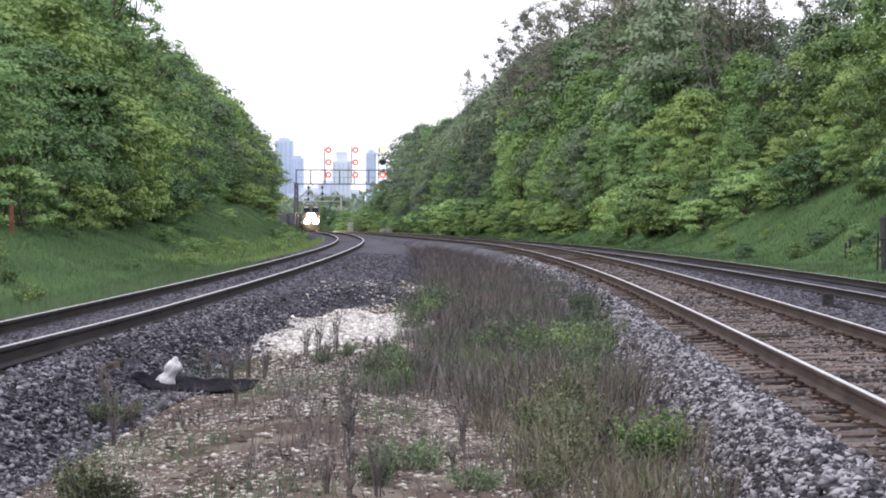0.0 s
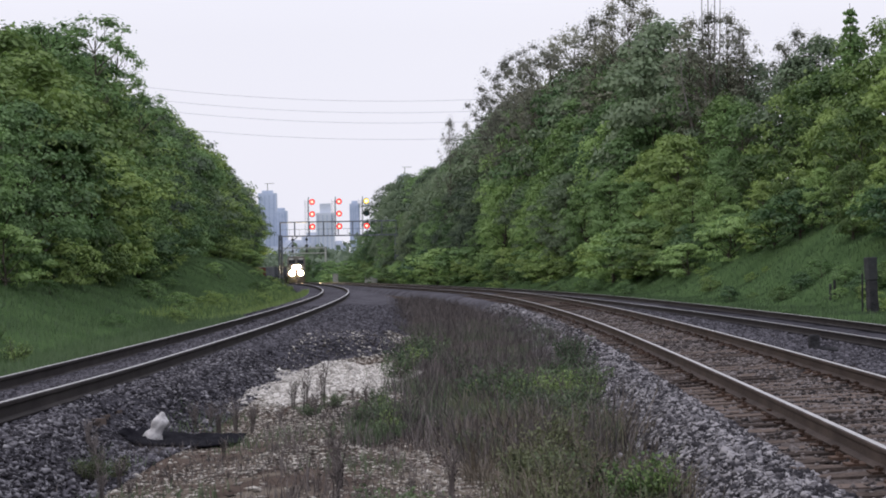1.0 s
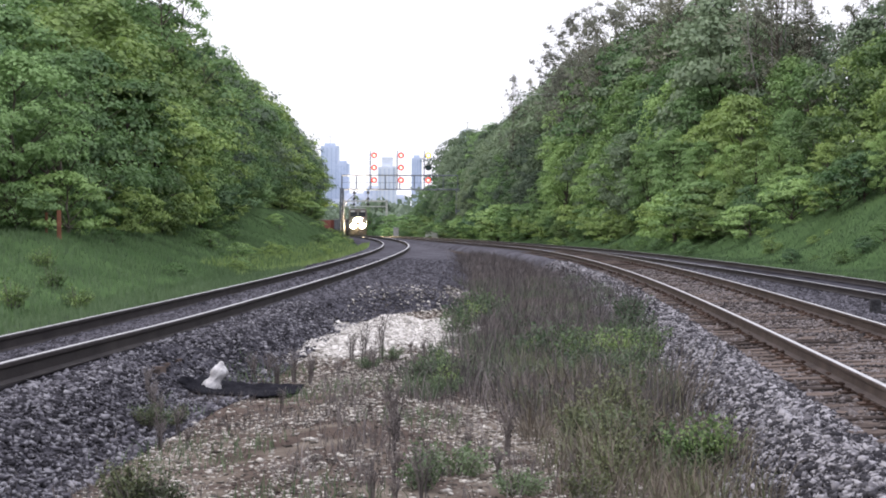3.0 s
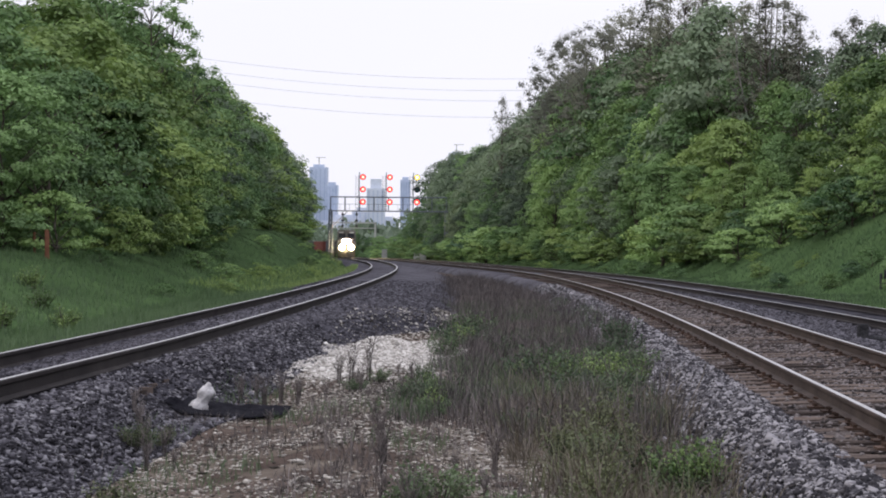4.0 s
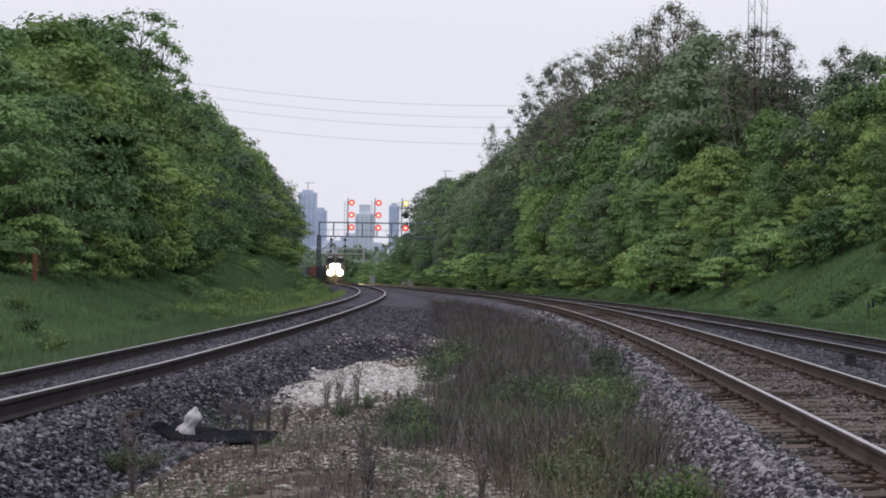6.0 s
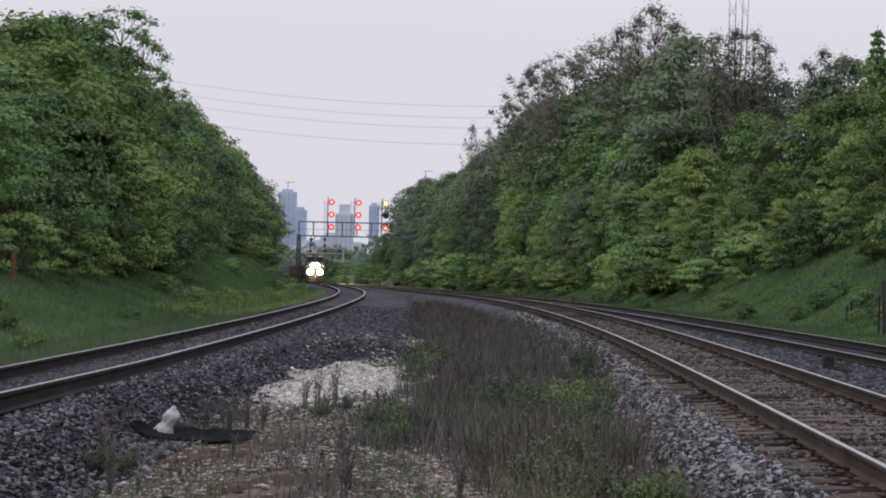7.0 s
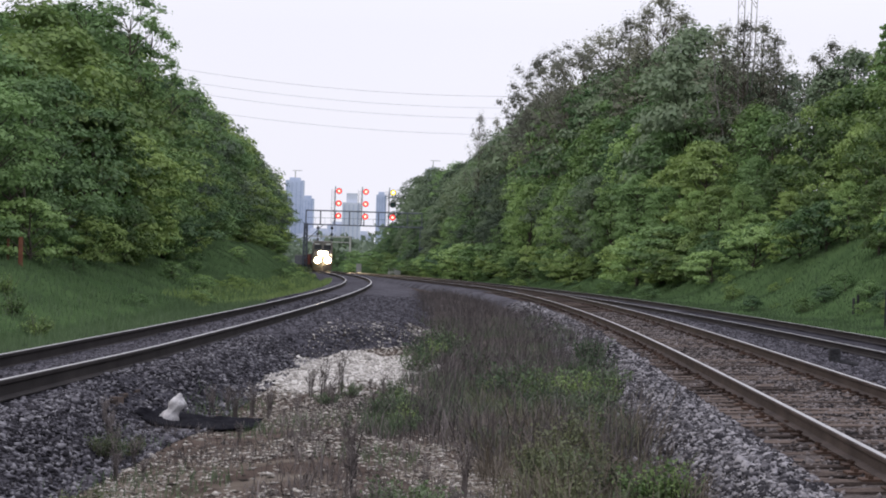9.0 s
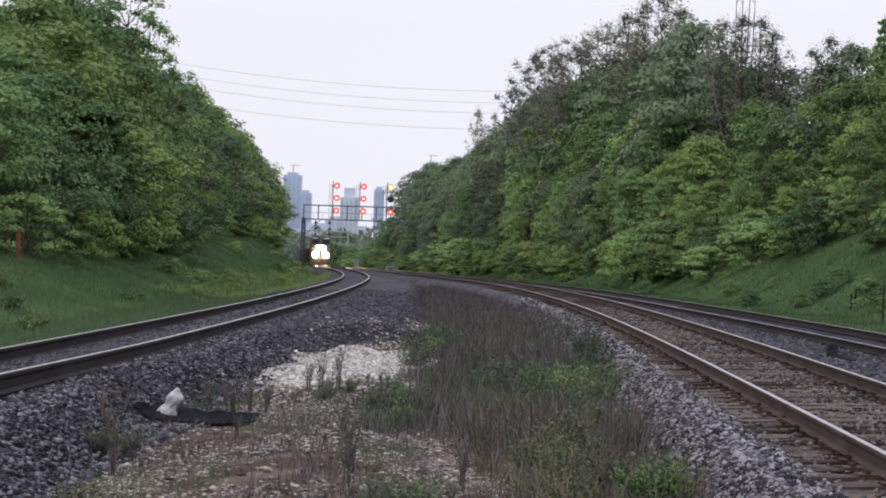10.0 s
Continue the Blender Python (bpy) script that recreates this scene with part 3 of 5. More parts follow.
for row, (off, step, share) in enumerate(RIGHT_ROWS):
    y = 56.0
    while y < 400:
        yy = y + rnd.uniform(-0.8, 0.8)
        x = float(x_far(yy)) + off + rnd.uniform(-0.6, 0.8) + 1.3 + 2.4 * (1 - float(smooth(82, 150, yy)))
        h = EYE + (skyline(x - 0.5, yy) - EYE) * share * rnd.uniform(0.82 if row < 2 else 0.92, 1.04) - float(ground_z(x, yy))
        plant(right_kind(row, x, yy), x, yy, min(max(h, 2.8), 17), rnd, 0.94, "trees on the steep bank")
        y += step * (1 + y / 170)
# low plants on the near slope of the grassy bank
for i in range(34):
    yy = 48 + 3.6 * i + rnd.uniform(-1.5, 1.5)
    plant(rnd.choice(("shrub", "shrub_c", "shrub_c", "shrub")), float(x_left(yy)) - rnd.uniform(2.9, 6.0), yy, rnd.uniform(0.25, 0.7), rnd, 1.3, "low plants on the bank")
low = random.Random(8)
for i in range(44):
    yy = 62 + 150 * low.random() ** 1.4
    plant(low.choice(("shrub", "shrub_c", "shrub_c", "shrub_b")), float(x_far(yy)) + 3.4 + 5.3 * low.random() ** 0.6, yy, low.uniform(0.3, 0.9), low, 1.1, "low plants on the bank")
for i in range(46):
    yy = 105 + 135 * low.random()
    plant(low.choice(("shrub", "shrub_c", "fresh", "shrub", "maple_b")), float(x_far(yy)) + low.uniform(7.4, 8.8), yy, low.uniform(1.4, 3.4), low, 1.25, "bushes along the wood")
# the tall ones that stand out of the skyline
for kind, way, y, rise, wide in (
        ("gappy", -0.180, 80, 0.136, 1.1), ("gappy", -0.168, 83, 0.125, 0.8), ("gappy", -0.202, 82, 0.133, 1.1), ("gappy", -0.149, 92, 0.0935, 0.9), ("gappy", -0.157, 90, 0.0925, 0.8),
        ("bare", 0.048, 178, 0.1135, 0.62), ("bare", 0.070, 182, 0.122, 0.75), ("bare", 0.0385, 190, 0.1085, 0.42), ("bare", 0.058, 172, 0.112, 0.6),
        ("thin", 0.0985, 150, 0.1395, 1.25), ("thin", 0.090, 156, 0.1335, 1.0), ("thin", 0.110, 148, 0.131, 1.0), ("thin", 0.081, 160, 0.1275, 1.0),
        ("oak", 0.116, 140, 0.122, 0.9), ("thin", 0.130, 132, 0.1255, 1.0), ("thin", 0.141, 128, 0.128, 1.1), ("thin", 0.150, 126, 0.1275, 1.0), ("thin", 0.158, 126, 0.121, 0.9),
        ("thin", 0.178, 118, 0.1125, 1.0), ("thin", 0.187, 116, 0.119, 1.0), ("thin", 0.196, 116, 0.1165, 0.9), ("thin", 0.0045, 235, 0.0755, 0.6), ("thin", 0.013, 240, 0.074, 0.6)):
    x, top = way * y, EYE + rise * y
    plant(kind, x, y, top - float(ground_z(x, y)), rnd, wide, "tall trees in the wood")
for i in range(95):
    left = rnd.random() < 0.42
    yy = rnd.uniform(45, 170) if left else rnd.uniform(62, 260)
    x = float(x_left(yy)) - rnd.uniform(6.2, 7.8) - 1.9 * float(smooth(62, 115, yy)) if left else float(x_far(yy)) + rnd.uniform(6.0, 8.2) + 1.2 + 2.4 * (1 - float(smooth(82, 150, yy)))
    plant(rnd.choice(("shrub", "shrub_b", "shrub_c", "shrub")), x, yy, rnd.uniform(1.0, 2.4), rnd, 1.15, "bushes along the wood")
for i in range(5):
    yy = 130 + 30.0 * i
    plant(rnd.choice(("shrub", "shrub_c", "shrub_b")), float(x_left(yy)) - rnd.uniform(6.4, 7.6), yy, rnd.uniform(1.0, 2.0), rnd, 1.4, "bushes along the wood")
for i in range(26):
    yy = 200 + 7.5 * i
    plant(rnd.choice(("shrub", "shrub_c", "shrub_b", "fresh")), float(x_far(yy)) + rnd.uniform(6.0, 7.6), yy, rnd.uniform(2.2, 4.2), rnd, 1.5, "bushes along the wood")
for i in range(30):
    yy = (300 + 5.0 * i) if i < 12 else (445 + 6.0 * (i - 12))
    plant(rnd.choice(("shrub_b", "oak", "dark", "oak")), float(x_far(yy)) + rnd.uniform(7.0, 9.0) + 2.5 * (i % 2), yy, rnd.uniform(2.4, 4.6) + 1.5 * (i % 2), rnd, 1.5, "bushes along the wood")
for i in range(26):
    yy = 372 + 3.2 * i
    plant(rnd.choice(("shrub", "shrub_b", "shrub_b")), float(x_far(yy)) + rnd.uniform(3.6, 12.0), yy, rnd.uniform(1.2, 2.2), rnd, 1.6, "bushes along the wood")
spruce = build_conifer(31, 9.0, 2.3)
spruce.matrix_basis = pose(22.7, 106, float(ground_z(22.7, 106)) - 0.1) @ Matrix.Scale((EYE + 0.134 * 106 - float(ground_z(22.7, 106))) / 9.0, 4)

# pale bare stems that rise out of the wood
bare_stems = thing("bare_poplar", "pale leafless upright stems rising out of the wood", "tree", pose(18.4, 130, float(ground_z(18.4, 130))))
stem_v, stem_f = [], []
stem_rng = random.Random(12)
for dx, lean_, top in ((-0.55, -0.05, 17.4), (-0.2, 0.05, 18.2), (0.1, 0.25, 18.0), (0.45, 0.25, 17.0), (-1.7, -0.5, 13.2), (1.5, 0.5, 13.4)):
    tubes = [([(dx * 0.3, 0, -0.2), (dx * 0.6, 0.1, top * 0.4), (dx + lean_ * 0.6, 0, top * 0.75), (dx + lean_, 0, top)], [0.09, 0.07, 0.045, 0.012])]
    for k in range(9):
        z = top * stem_rng.uniform(0.5, 0.93)
        a, ln = stem_rng.uniform(0, 6.28), stem_rng.uniform(0.4, 1.0)
        x = dx + lean_ * 0.7
        tubes.append(([(x, 0, z), (x + 0.4 * ln * math.cos(a), 0.4 * ln * math.sin(a), z + 0.6 * ln), (x + 0.6 * ln * math.cos(a), 0.6 * ln * math.sin(a), z + 1.4 * ln)], [0.022, 0.016, 0.006]))
    for pts, radii in tubes:
        tv, tf = polytube(pts, radii, 5)
        stem_f.extend([tuple(i + len(stem_v) for i in q) for q in tf])
        stem_v.extend(tv)
under(new("trunk", make_mesh("trunk", stem_v, stem_f, M_PALE_BARK, soft=True)), bare_stems)


# ---- signal gantry ----
M_STEEL = surface("dull_steel", (0.07, 0.08, 0.10), (0.15, 0.17, 0.21), 2.0, 20.0, 0.6, metal=0.4, bump=0.1)
M_GALV = surface("pale_galvanised_steel", (0.26, 0.265, 0.25), (0.38, 0.385, 0.36), 2.0, 20.0, 0.55, metal=0.3, bump=0.1)
M_BLACK = surface("matt_black_paint", (0.012, 0.012, 0.013), (0.03, 0.03, 0.032), 3.0, 30.0, 0.6, bump=0.1)
M_RED_LAMP = glow("red_signal_lens", (1.0, 0.03, 0.03), 3.0)
M_YELLOW_LAMP = glow("yellow_signal_lens", (1.0, 0.68, 0.08), 1.6)
M_RED_HOT = glow("red_glare_core", (1.0, 0.42, 0.3), 3.0)
M_YELLOW_HOT = glow("yellow_glare_core", (1.0, 0.8, 0.25), 8.0)
M_DARK_LENS = surface("unlit_lens", (0.01, 0.03, 0.03), (0.02, 0.06, 0.055), 3.0, 30.0, 0.15, bump=0.0)
GY = 314.0
GZ = float(grade(GY)) - 0.2


def lattice(bm, a, b, depth, high, bays, r=0.06):
    """A box truss from a to b."""
    a, b = Vector(a), Vector(b)
    for dy in (0, depth):
        for dz in (0, high):
            add_tube(bm, a + Vector((0, dy, dz)), b + Vector((0, dy, dz)), r * 1.5, sides=5)
        for i in range(bays + 1):
            p = a.lerp(b, i / bays) + Vector((0, dy, 0))
            add_tube(bm, p, p + Vector((0, 0, high)), r, sides=5)
    for i in range(bays + 1):
        p = a.lerp(b, i / bays)
        for dz in (0, high):
            add_tube(bm, p + Vector((0, 0, dz)), p + Vector((0, depth, dz)), r * 0.8, sides=5)


def build_gantry():
    g = thing("signal_gantry", "dark steel lattice signal gantry spanning three tracks", "signal gantry", pose(0, GY, 0))
    x0, x1, zb, zt = -26.6, -7.6, 6.75, 9.05
    bm = bmesh.new()
    lattice(bm, (x0, 0, zb), (x1, 0, zb), 1.3, zt - zb, 8)
    part("truss", bm, M_STEEL, g)
    for x in (x0, x1):
        bm = bmesh.new()
        for dx in (-0.3, 0.3):
            for dy in (0, 1.3):
                add_tube(bm, (x + dx, dy, GZ - 0.4), (x + dx * 0.6, dy, zb + 0.2), 0.12, sides=6)
        n = 8
        for i in range(n):
            za, zc = GZ + (zb - GZ) * i / n, GZ + (zb - GZ) * (i + 1) / n
            for dy in (0, 1.3):
                sx = 0.3 if i % 2 else -0.3
                add_tube(bm, (x + sx, dy, za), (x - sx, dy, zc), 0.05, sides=5)
        part("leg", bm, M_STEEL, g)
    bm = bmesh.new()
    add_tube(bm, (x0 + 0.3, 0.2, zb - 2.6), (x0 + 2.9, 0.2, zb), 0.07, sides=5)
    part("brace", bm, M_STEEL, g)
    bm = bmesh.new()
    add_box(bm, x0, x1, 0.15, 1.15, zb + 0.05, zb + 0.10)
    part("walkway", bm, M_STEEL, g, "dark grating walkway")
    bm = bmesh.new()
    for i in range(13):
        x = x0 + (x1 - x0) * i / 12
        add_tube(bm, (x, -0.05, zb), (x, -0.05, zb + 1.1), 0.025, sides=5)
    add_tube(bm, (x0, -0.05, zb + 1.1), (x1, -0.05, zb + 1.1), 0.03, sides=5)
    part("handrail", bm, M_STEEL, g)
    return g


def signal_head(parent, x, y, z, lens, big=0.0):
    """One searchlight head: disc, hood and a lens oversized for its halo."""
    bm = bmesh.new()
    add_tube(bm, (x, y - 0.02, z), (x, y + 0.03, z), 0.5 + big, sides=20)
    add_tube(bm, (x, y + 0.03, z), (x, y + 0.4, z), 0.2, 0.16, sides=12)
    head = part("signal_head", bm, M_BLACK, parent)
    bm = bmesh.new()
    n = 10
    rows = []
    for k in range(n + 1):
        a = math.pi * k / n
        for yy, rr in ((y - 0.02, 0.42), (y - 0.40, 0.40)):
            rows.append(bm.verts.new((x + rr * math.cos(a), yy, z + rr * math.sin(a))))
    for k in range(n):
        bm.faces.new((rows[2 * k], rows[2 * k + 1], rows[2 * k + 3], rows[2 * k + 2]))
    bmesh.ops.solidify(bm, geom=bm.faces[:], thickness=0.015)
    part("hood", bm, M_BLACK, head)
    bm = bmesh.new()
    add_tube(bm, (x, y - 0.05, z), (x, y - 0.022, z), 0.40, sides=20)
    part("lens", bm, lens, head, "lit red lens" if lens is M_RED_LAMP else "lit yellow lens" if lens is M_YELLOW_LAMP else "unlit lens")
    # an added paler disc paints the glare at the centre of a lit lens
    if lens is not M_DARK_LENS:
        bm = bmesh.new()
        add_tube(bm, (x, y - 0.075, z), (x, y - 0.052, z), 0.21, sides=16)
        part("lamp", bm, M_RED_HOT if lens is M_RED_LAMP else M_YELLOW_HOT, head, "pale disc for the glare at the lens centre")


def build_signal(x, lamps):
    what = "yellow over dark over red" if M_YELLOW_LAMP in lamps else "all three lamps red"
    s = thing("railway_signal", "three-headed mast signal on the gantry, " + what, "railway signal", pose(x, GY - 0.25, 0), "signals on the gantry")
    bm = bmesh.new()
    add_tube(bm, (-0.5, 0, 6.85), (-0.5, 0, 13.1), 0.07, sides=6)
    part("mast", bm, M_STEEL, s)
    bm = bmesh.new()
    for dx in (-0.22, 0.22):
        add_tube(bm, (-0.9 + dx, 0.5, 6.85), (-0.9 + dx, 0.5, 12.6), 0.025, sides=4)
    for i in range(16):
        add_tube(bm, (-1.12, 0.5, 7.1 + 0.35 * i), (-0.68, 0.5, 7.1 + 0.35 * i), 0.02, sides=4)
    part("ladder", bm, M_STEEL, s)
    for z, lens in zip((12.3, 10.3, 8.25), lamps):
        bm = bmesh.new()
        add_tube(bm, (-0.5, 0, z), (0.1, 0, z), 0.04, sides=5)
        part("bracket", bm, M_STEEL, s)
        signal_head(s, 0.1, -0.1, z, lens)


build_gantry()
R_, Y_, D_ = M_RED_LAMP, M_YELLOW_LAMP, M_DARK_LENS
build_signal(-21.35, (R_, R_, R_))
build_signal(-16.95, (R_, R_, R_))
build_signal(-12.5, (Y_, D_, R_))
for x in (-24.6, -22.3):
    h = thing("hanging_signal", "small black signal hanging below the gantry, lamps facing away", "railway signal", pose(x, GY + 0.6, 0), "signals under the gantry")
    bm = bmesh.new()
    add_tube(bm, (0, 0, 4.0), (0, 0, 6.75), 0.06, sides=6)
    part("mast", bm, M_STEEL, h)
    for z in (6.2, 5.2, 4.3):
        bm = bmesh.new()
        add_tube(bm, (0, -0.05, z), (0, 0.0, z), 0.24, sides=16)
        add_tube(bm, (0, -0.3, z), (0, -0.05, z), 0.12, 0.16, sides=10)
        part("signal_head", bm, M_BLACK, h)

# the farther, pale portal and line-side boxes
PY = 430.0
PZ = float(grade(PY)) - 0.3
portal = thing("cantilever_mast", "pale galvanised cantilever mast over the tracks beyond the gantry", "signal gantry", pose(0, PY, 0))
for x in (-26.3,):
    bm = bmesh.new()
    add_box(bm, x - 0.2, x + 0.2, -0.2, 0.2, PZ - 0.5, 6.2, 0.03)
    part("leg", bm, M_GALV, portal)
bm = bmesh.new()
add_box(bm, -36.0, -26.05, -0.2, 0.2, 5.9, 6.2, 0.03)
add_box(bm, -36.0, -26.4, -0.1, 0.1, 4.75, 4.95, 0.02)
part("beam", bm, M_GALV, portal)


def build_cabinet(x, y, w, h, label):
    z = float(ground_z(x, y))
    c = thing("equipment_cabinet", label, "cabinet", pose(x, y, z), "line-side cabinets")
    bm = bmesh.new()
    add_box(bm, -w / 2, w / 2, -0.4, 0.4, 0.15, h, 0.03)
    part("body", bm, M_GALV, c)
    bm = bmesh.new()
    add_box(bm, -w / 2 - 0.06, w / 2 + 0.06, -0.46, 0.46, h + 0.002, h + 0.08, 0.02)
    part("roof", bm, M_GALV, c)
    bm = bmesh.new()
    add_box(bm, -w / 2 + 0.08, w / 2 - 0.08, -0.44, -0.402, 0.3, h - 0.1, 0.01)
    door = part("door", bm, M_GALV, c)
    bm = bmesh.new()
    add_box(bm, w / 2 - 0.25, w / 2 - 0.2, -0.48, -0.441, h * 0.5, h * 0.5 + 0.16)
    part("handle", bm, M_STEEL, door)
    bm = bmesh.new()
    add_box(bm, -w / 2 - 0.1, w / 2 + 0.1, -0.5, 0.5, -0.4, 0.15, 0.02)
    part("plinth", bm, M_GALV, c, "concrete plinth")


build_cabinet(-19.0, 338, 0.9, 2.0, "pale grey equipment cabinet between the tracks")
build_cabinet(-11.6, 322, 1.0, 1.1, "grey equipment cabinet at the edge of the wood")
build_cabinet(-13.4, 345, 1.5, 1.3, "pale signal box cabinet beside the outer track")


# ---- train ----
# Body paint is lightened to stand in for the headlights' glare over it.
M_LOCO = surface("glare_grey_loco_paint", (0.10, 0.093, 0.085), (0.19, 0.175, 0.16), 1.0, 12.0, 0.45, bump=0.1, obvary=0.1)
M_LOCO_RED = surface("red_loco_paint", (0.32, 0.035, 0.02), (0.5, 0.07, 0.04), 1.0, 12.0, 0.4, bump=0.1, obvary=0.1)
M_LOCO_WHITE = surface("white_loco_stripe", (0.5, 0.5, 0.5), (0.72, 0.72, 0.72), 1.0, 12.0, 0.4, bump=0.1, obvary=0.1)
M_GLASS = surface("dark_windscreen", (0.01, 0.012, 0.014), (0.03, 0.034, 0.04), 1.0, 8.0, 0.08, bump=0.0, obvary=0.1)
M_BEAM = glow("headlight_lens", (1.0, 0.78, 0.46), 1500.0)
M_GREASE = surface("greasy_steel", (0.03, 0.028, 0.026), (0.09, 0.08, 0.075), 3.0, 30.0, 0.6, metal=0.4, bump=0.2, obvary=0.1)


def wheel_set(parent, y):
    for sx in (-0.75, 0.75):
        bm = bmesh.new()
        add_tube(bm, (sx - 0.065, y, 0.5), (sx + 0.065, y, 0.5), 0.5, sides=20)
        s = 1 if sx > 0 else -1
        add_tube(bm, (sx - s * 0.10, y, 0.5), (sx - s * 0.066, y, 0.5), 0.53, sides=20)
        part("wheel", bm, M_GREASE, parent)


def truck(parent, y0, axles, pitch):
    bm = bmesh.new()
    for sx in (-1.0, 1.0):
        add_box(bm, sx - 0.1, sx + 0.1, y0 - 0.5, y0 + pitch * (axles - 1) + 0.5, 0.45, 0.85, 0.03)
    add_box(bm, -0.9, 0.9, y0 + pitch * (axles - 1) / 2 - 0.3, y0 + pitch * (axles - 1) / 2 + 0.3, 0.7, 1.05)
    part("truck_frame", bm, M_GREASE, parent)
    for i in range(axles):
        wheel_set(parent, y0 + pitch * i)


def build_loco():
    e = thing("locomotive", "glare-greyed diesel locomotive coming on with blazing headlights", "locomotive")
    bm = bmesh.new()
    add_box(bm, -1.5, 1.5, 0.6, 21.6, 1.15, 1.6, 0.04)
    part("frame", bm, M_LOCO, e)
    bm = bmesh.new()
    add_box(bm, -1.25, 1.25, 1.3, 3.0, 1.6, 3.1, 0.22)
    part("nose", bm, M_LOCO, e, "glare-greyed wide nose")
    bm = bmesh.new()
    add_box(bm, -1.55, 1.55, 3.0, 5.6, 1.6, 4.35, 0.15)
    cab = part("cab", bm, M_LOCO, e, "glare-greyed cab")
    bm = bmesh.new()
    add_box(bm, -1.4, 1.4, 2.99, 5.5, 4.3, 4.62, 0.14)
    part("cab_roof", bm, M_LOCO, cab)
    for sx in (-1, 1):
        bm = bmesh.new()
        add_box(bm, sx * 0.72 - 0.55, sx * 0.72 + 0.55, 2.95, 2.99, 3.3, 4.0, 0.02)
        part("windscreen", bm, M_GLASS, cab, "dark windscreen pane")
        bm = bmesh.new()
        add_box(bm, sx * 0.85 - 0.35, sx * 0.85 + 0.35, 2.96, 2.998, 4.06, 4.26, 0.01)
        part("number_board", bm, M_LOCO_WHITE, cab, "white number board")
    bm = bmesh.new()
    add_box(bm, -0.95, 0.95, 5.6, 20.2, 1.6, 4.1, 0.12)
    part("long_hood", bm, M_LOCO, e)
    for y in (8.5, 16.5):
        bm = bmesh.new()
        add_tube(bm, (0, y, 4.1), (0, y, 4.4), 0.7, sides=16)
        part("radiator_fan", bm, M_GREASE, e)
    bm = bmesh.new()
    add_box(bm, -1.3, 1.3, 8.2, 13.8, 0.45, 1.15, 0.12)
    part("fuel_tank", bm, M_GREASE, e)
    bm = bmesh.new()
    vs = [bm.verts.new(p) for p in ((-1.45, 0.55, 1.2), (1.45, 0.55, 1.2), (1.45, 0.75, 0.15), (-1.45, 0.75, 0.15), (0, 0.2, 1.15), (0, 0.05, 0.12))]
    for q in ((0, 4, 5, 3), (4, 1, 2, 5)):
        bm.faces.new([vs[i] for i in q])
    bmesh.ops.solidify(bm, geom=bm.faces[:], thickness=0.06)
    part("snow_plough", bm, M_LOCO, e, "glare-greyed pilot plough")
    bm = bmesh.new()
    add_box(bm, -0.18, 0.18, -0.35, 0.6, 0.75, 1.05, 0.05)
    part("coupler", bm, M_GREASE, e)
    for sx in (-1, 1):
        bm = bmesh.new()
        for px in (0.5, 1.4):
            add_tube(bm, (sx * px, 0.68, 1.6), (sx * px, 0.68, 2.6), 0.022, sides=5)
        add_tube(bm, (sx * 1.4, 0.68, 2.6), (sx * 0.5, 0.68, 2.6), 0.022, sides=5)
        part("handrail", bm, M_LOCO_WHITE, e, "white front handrail")
    bm = bmesh.new()
    add_box(bm, -1.45, 1.45, 0.62, 0.66, 1.25, 1.5)
    part("stripe", bm, M_LOCO_WHITE, e, "white end-sill stripe")
    # lamps: twin headlights on the nose, ditch lights low at each side; lenses oversized for the glow round them
    for x, y, z, r in ((-0.31, 1.24, 2.72, 0.29), (0.31, 1.24, 2.72, 0.29), (-0.76, 0.5, 1.7, 0.37), (0.76, 0.5, 1.7, 0.37)):
        bm = bmesh.new()
        add_tube(bm, (x, y - 0.03, z), (x, y + 0.25, z), r + 0.04, r * 0.6, sides=16)
        can = part("headlight", bm, M_LOCO, e)
        bm = bmesh.new()
        add_tube(bm, (x, y - 0.06, z), (x, y - 0.032, z), r, sides=16)
        part("lens", bm, M_BEAM, can, "glaring lit lens")
    truck(e, 2.6, 3, 1.75)
    truck(e, 15.2, 3, 1.75)
    return e


def build_car(paint, label, top=4.4):
    c = thing("freight_car", label, "freight car", group="freight cars of the train")
    bm = bmesh.new()
    add_box(bm, -1.5, 1.5, 0.5, 15.5, 1.15, top, 0.08)
    body = part("body", bm, paint, c)
    for i in range(11):
        for sx in (-1, 1):
            bm = bmesh.new()
            add_box(bm, sx * 1.5 - 0.05, sx * 1.5 + 0.05, 0.9 + 1.4 * i - 0.06, 0.9 + 1.4 * i + 0.06, 1.2, top - 0.1)
            part("rib", bm, paint, body)
    bm = bmesh.new()
    add_box(bm, -1.54, 1.54, 0.46, 15.54, top + 0.002, top + 0.1, 0.03)
    part("roof", bm, M_GREASE, c)
    bm = bmesh.new()
    add_box(bm, -0.15, 0.15, -0.2, 16.2, 0.8, 1.1, 0.03)
    part("coupler", bm, M_GREASE, c)
    truck(c, 2.0, 2, 1.8)
    truck(c, 12.2, 2, 1.8)
    return c


loco = build_loco()
M_CAR_RED = surface("faded_red_paint", (0.07, 0.028, 0.022), (0.15, 0.05, 0.04), 0.8, 9.0, 0.7, bump=0.2, obvary=0.1)
M_CAR_GREY = surface("grimy_grey_paint", (0.04, 0.043, 0.05), (0.10, 0.105, 0.12), 0.8, 9.0, 0.7, bump=0.2, obvary=0.1)
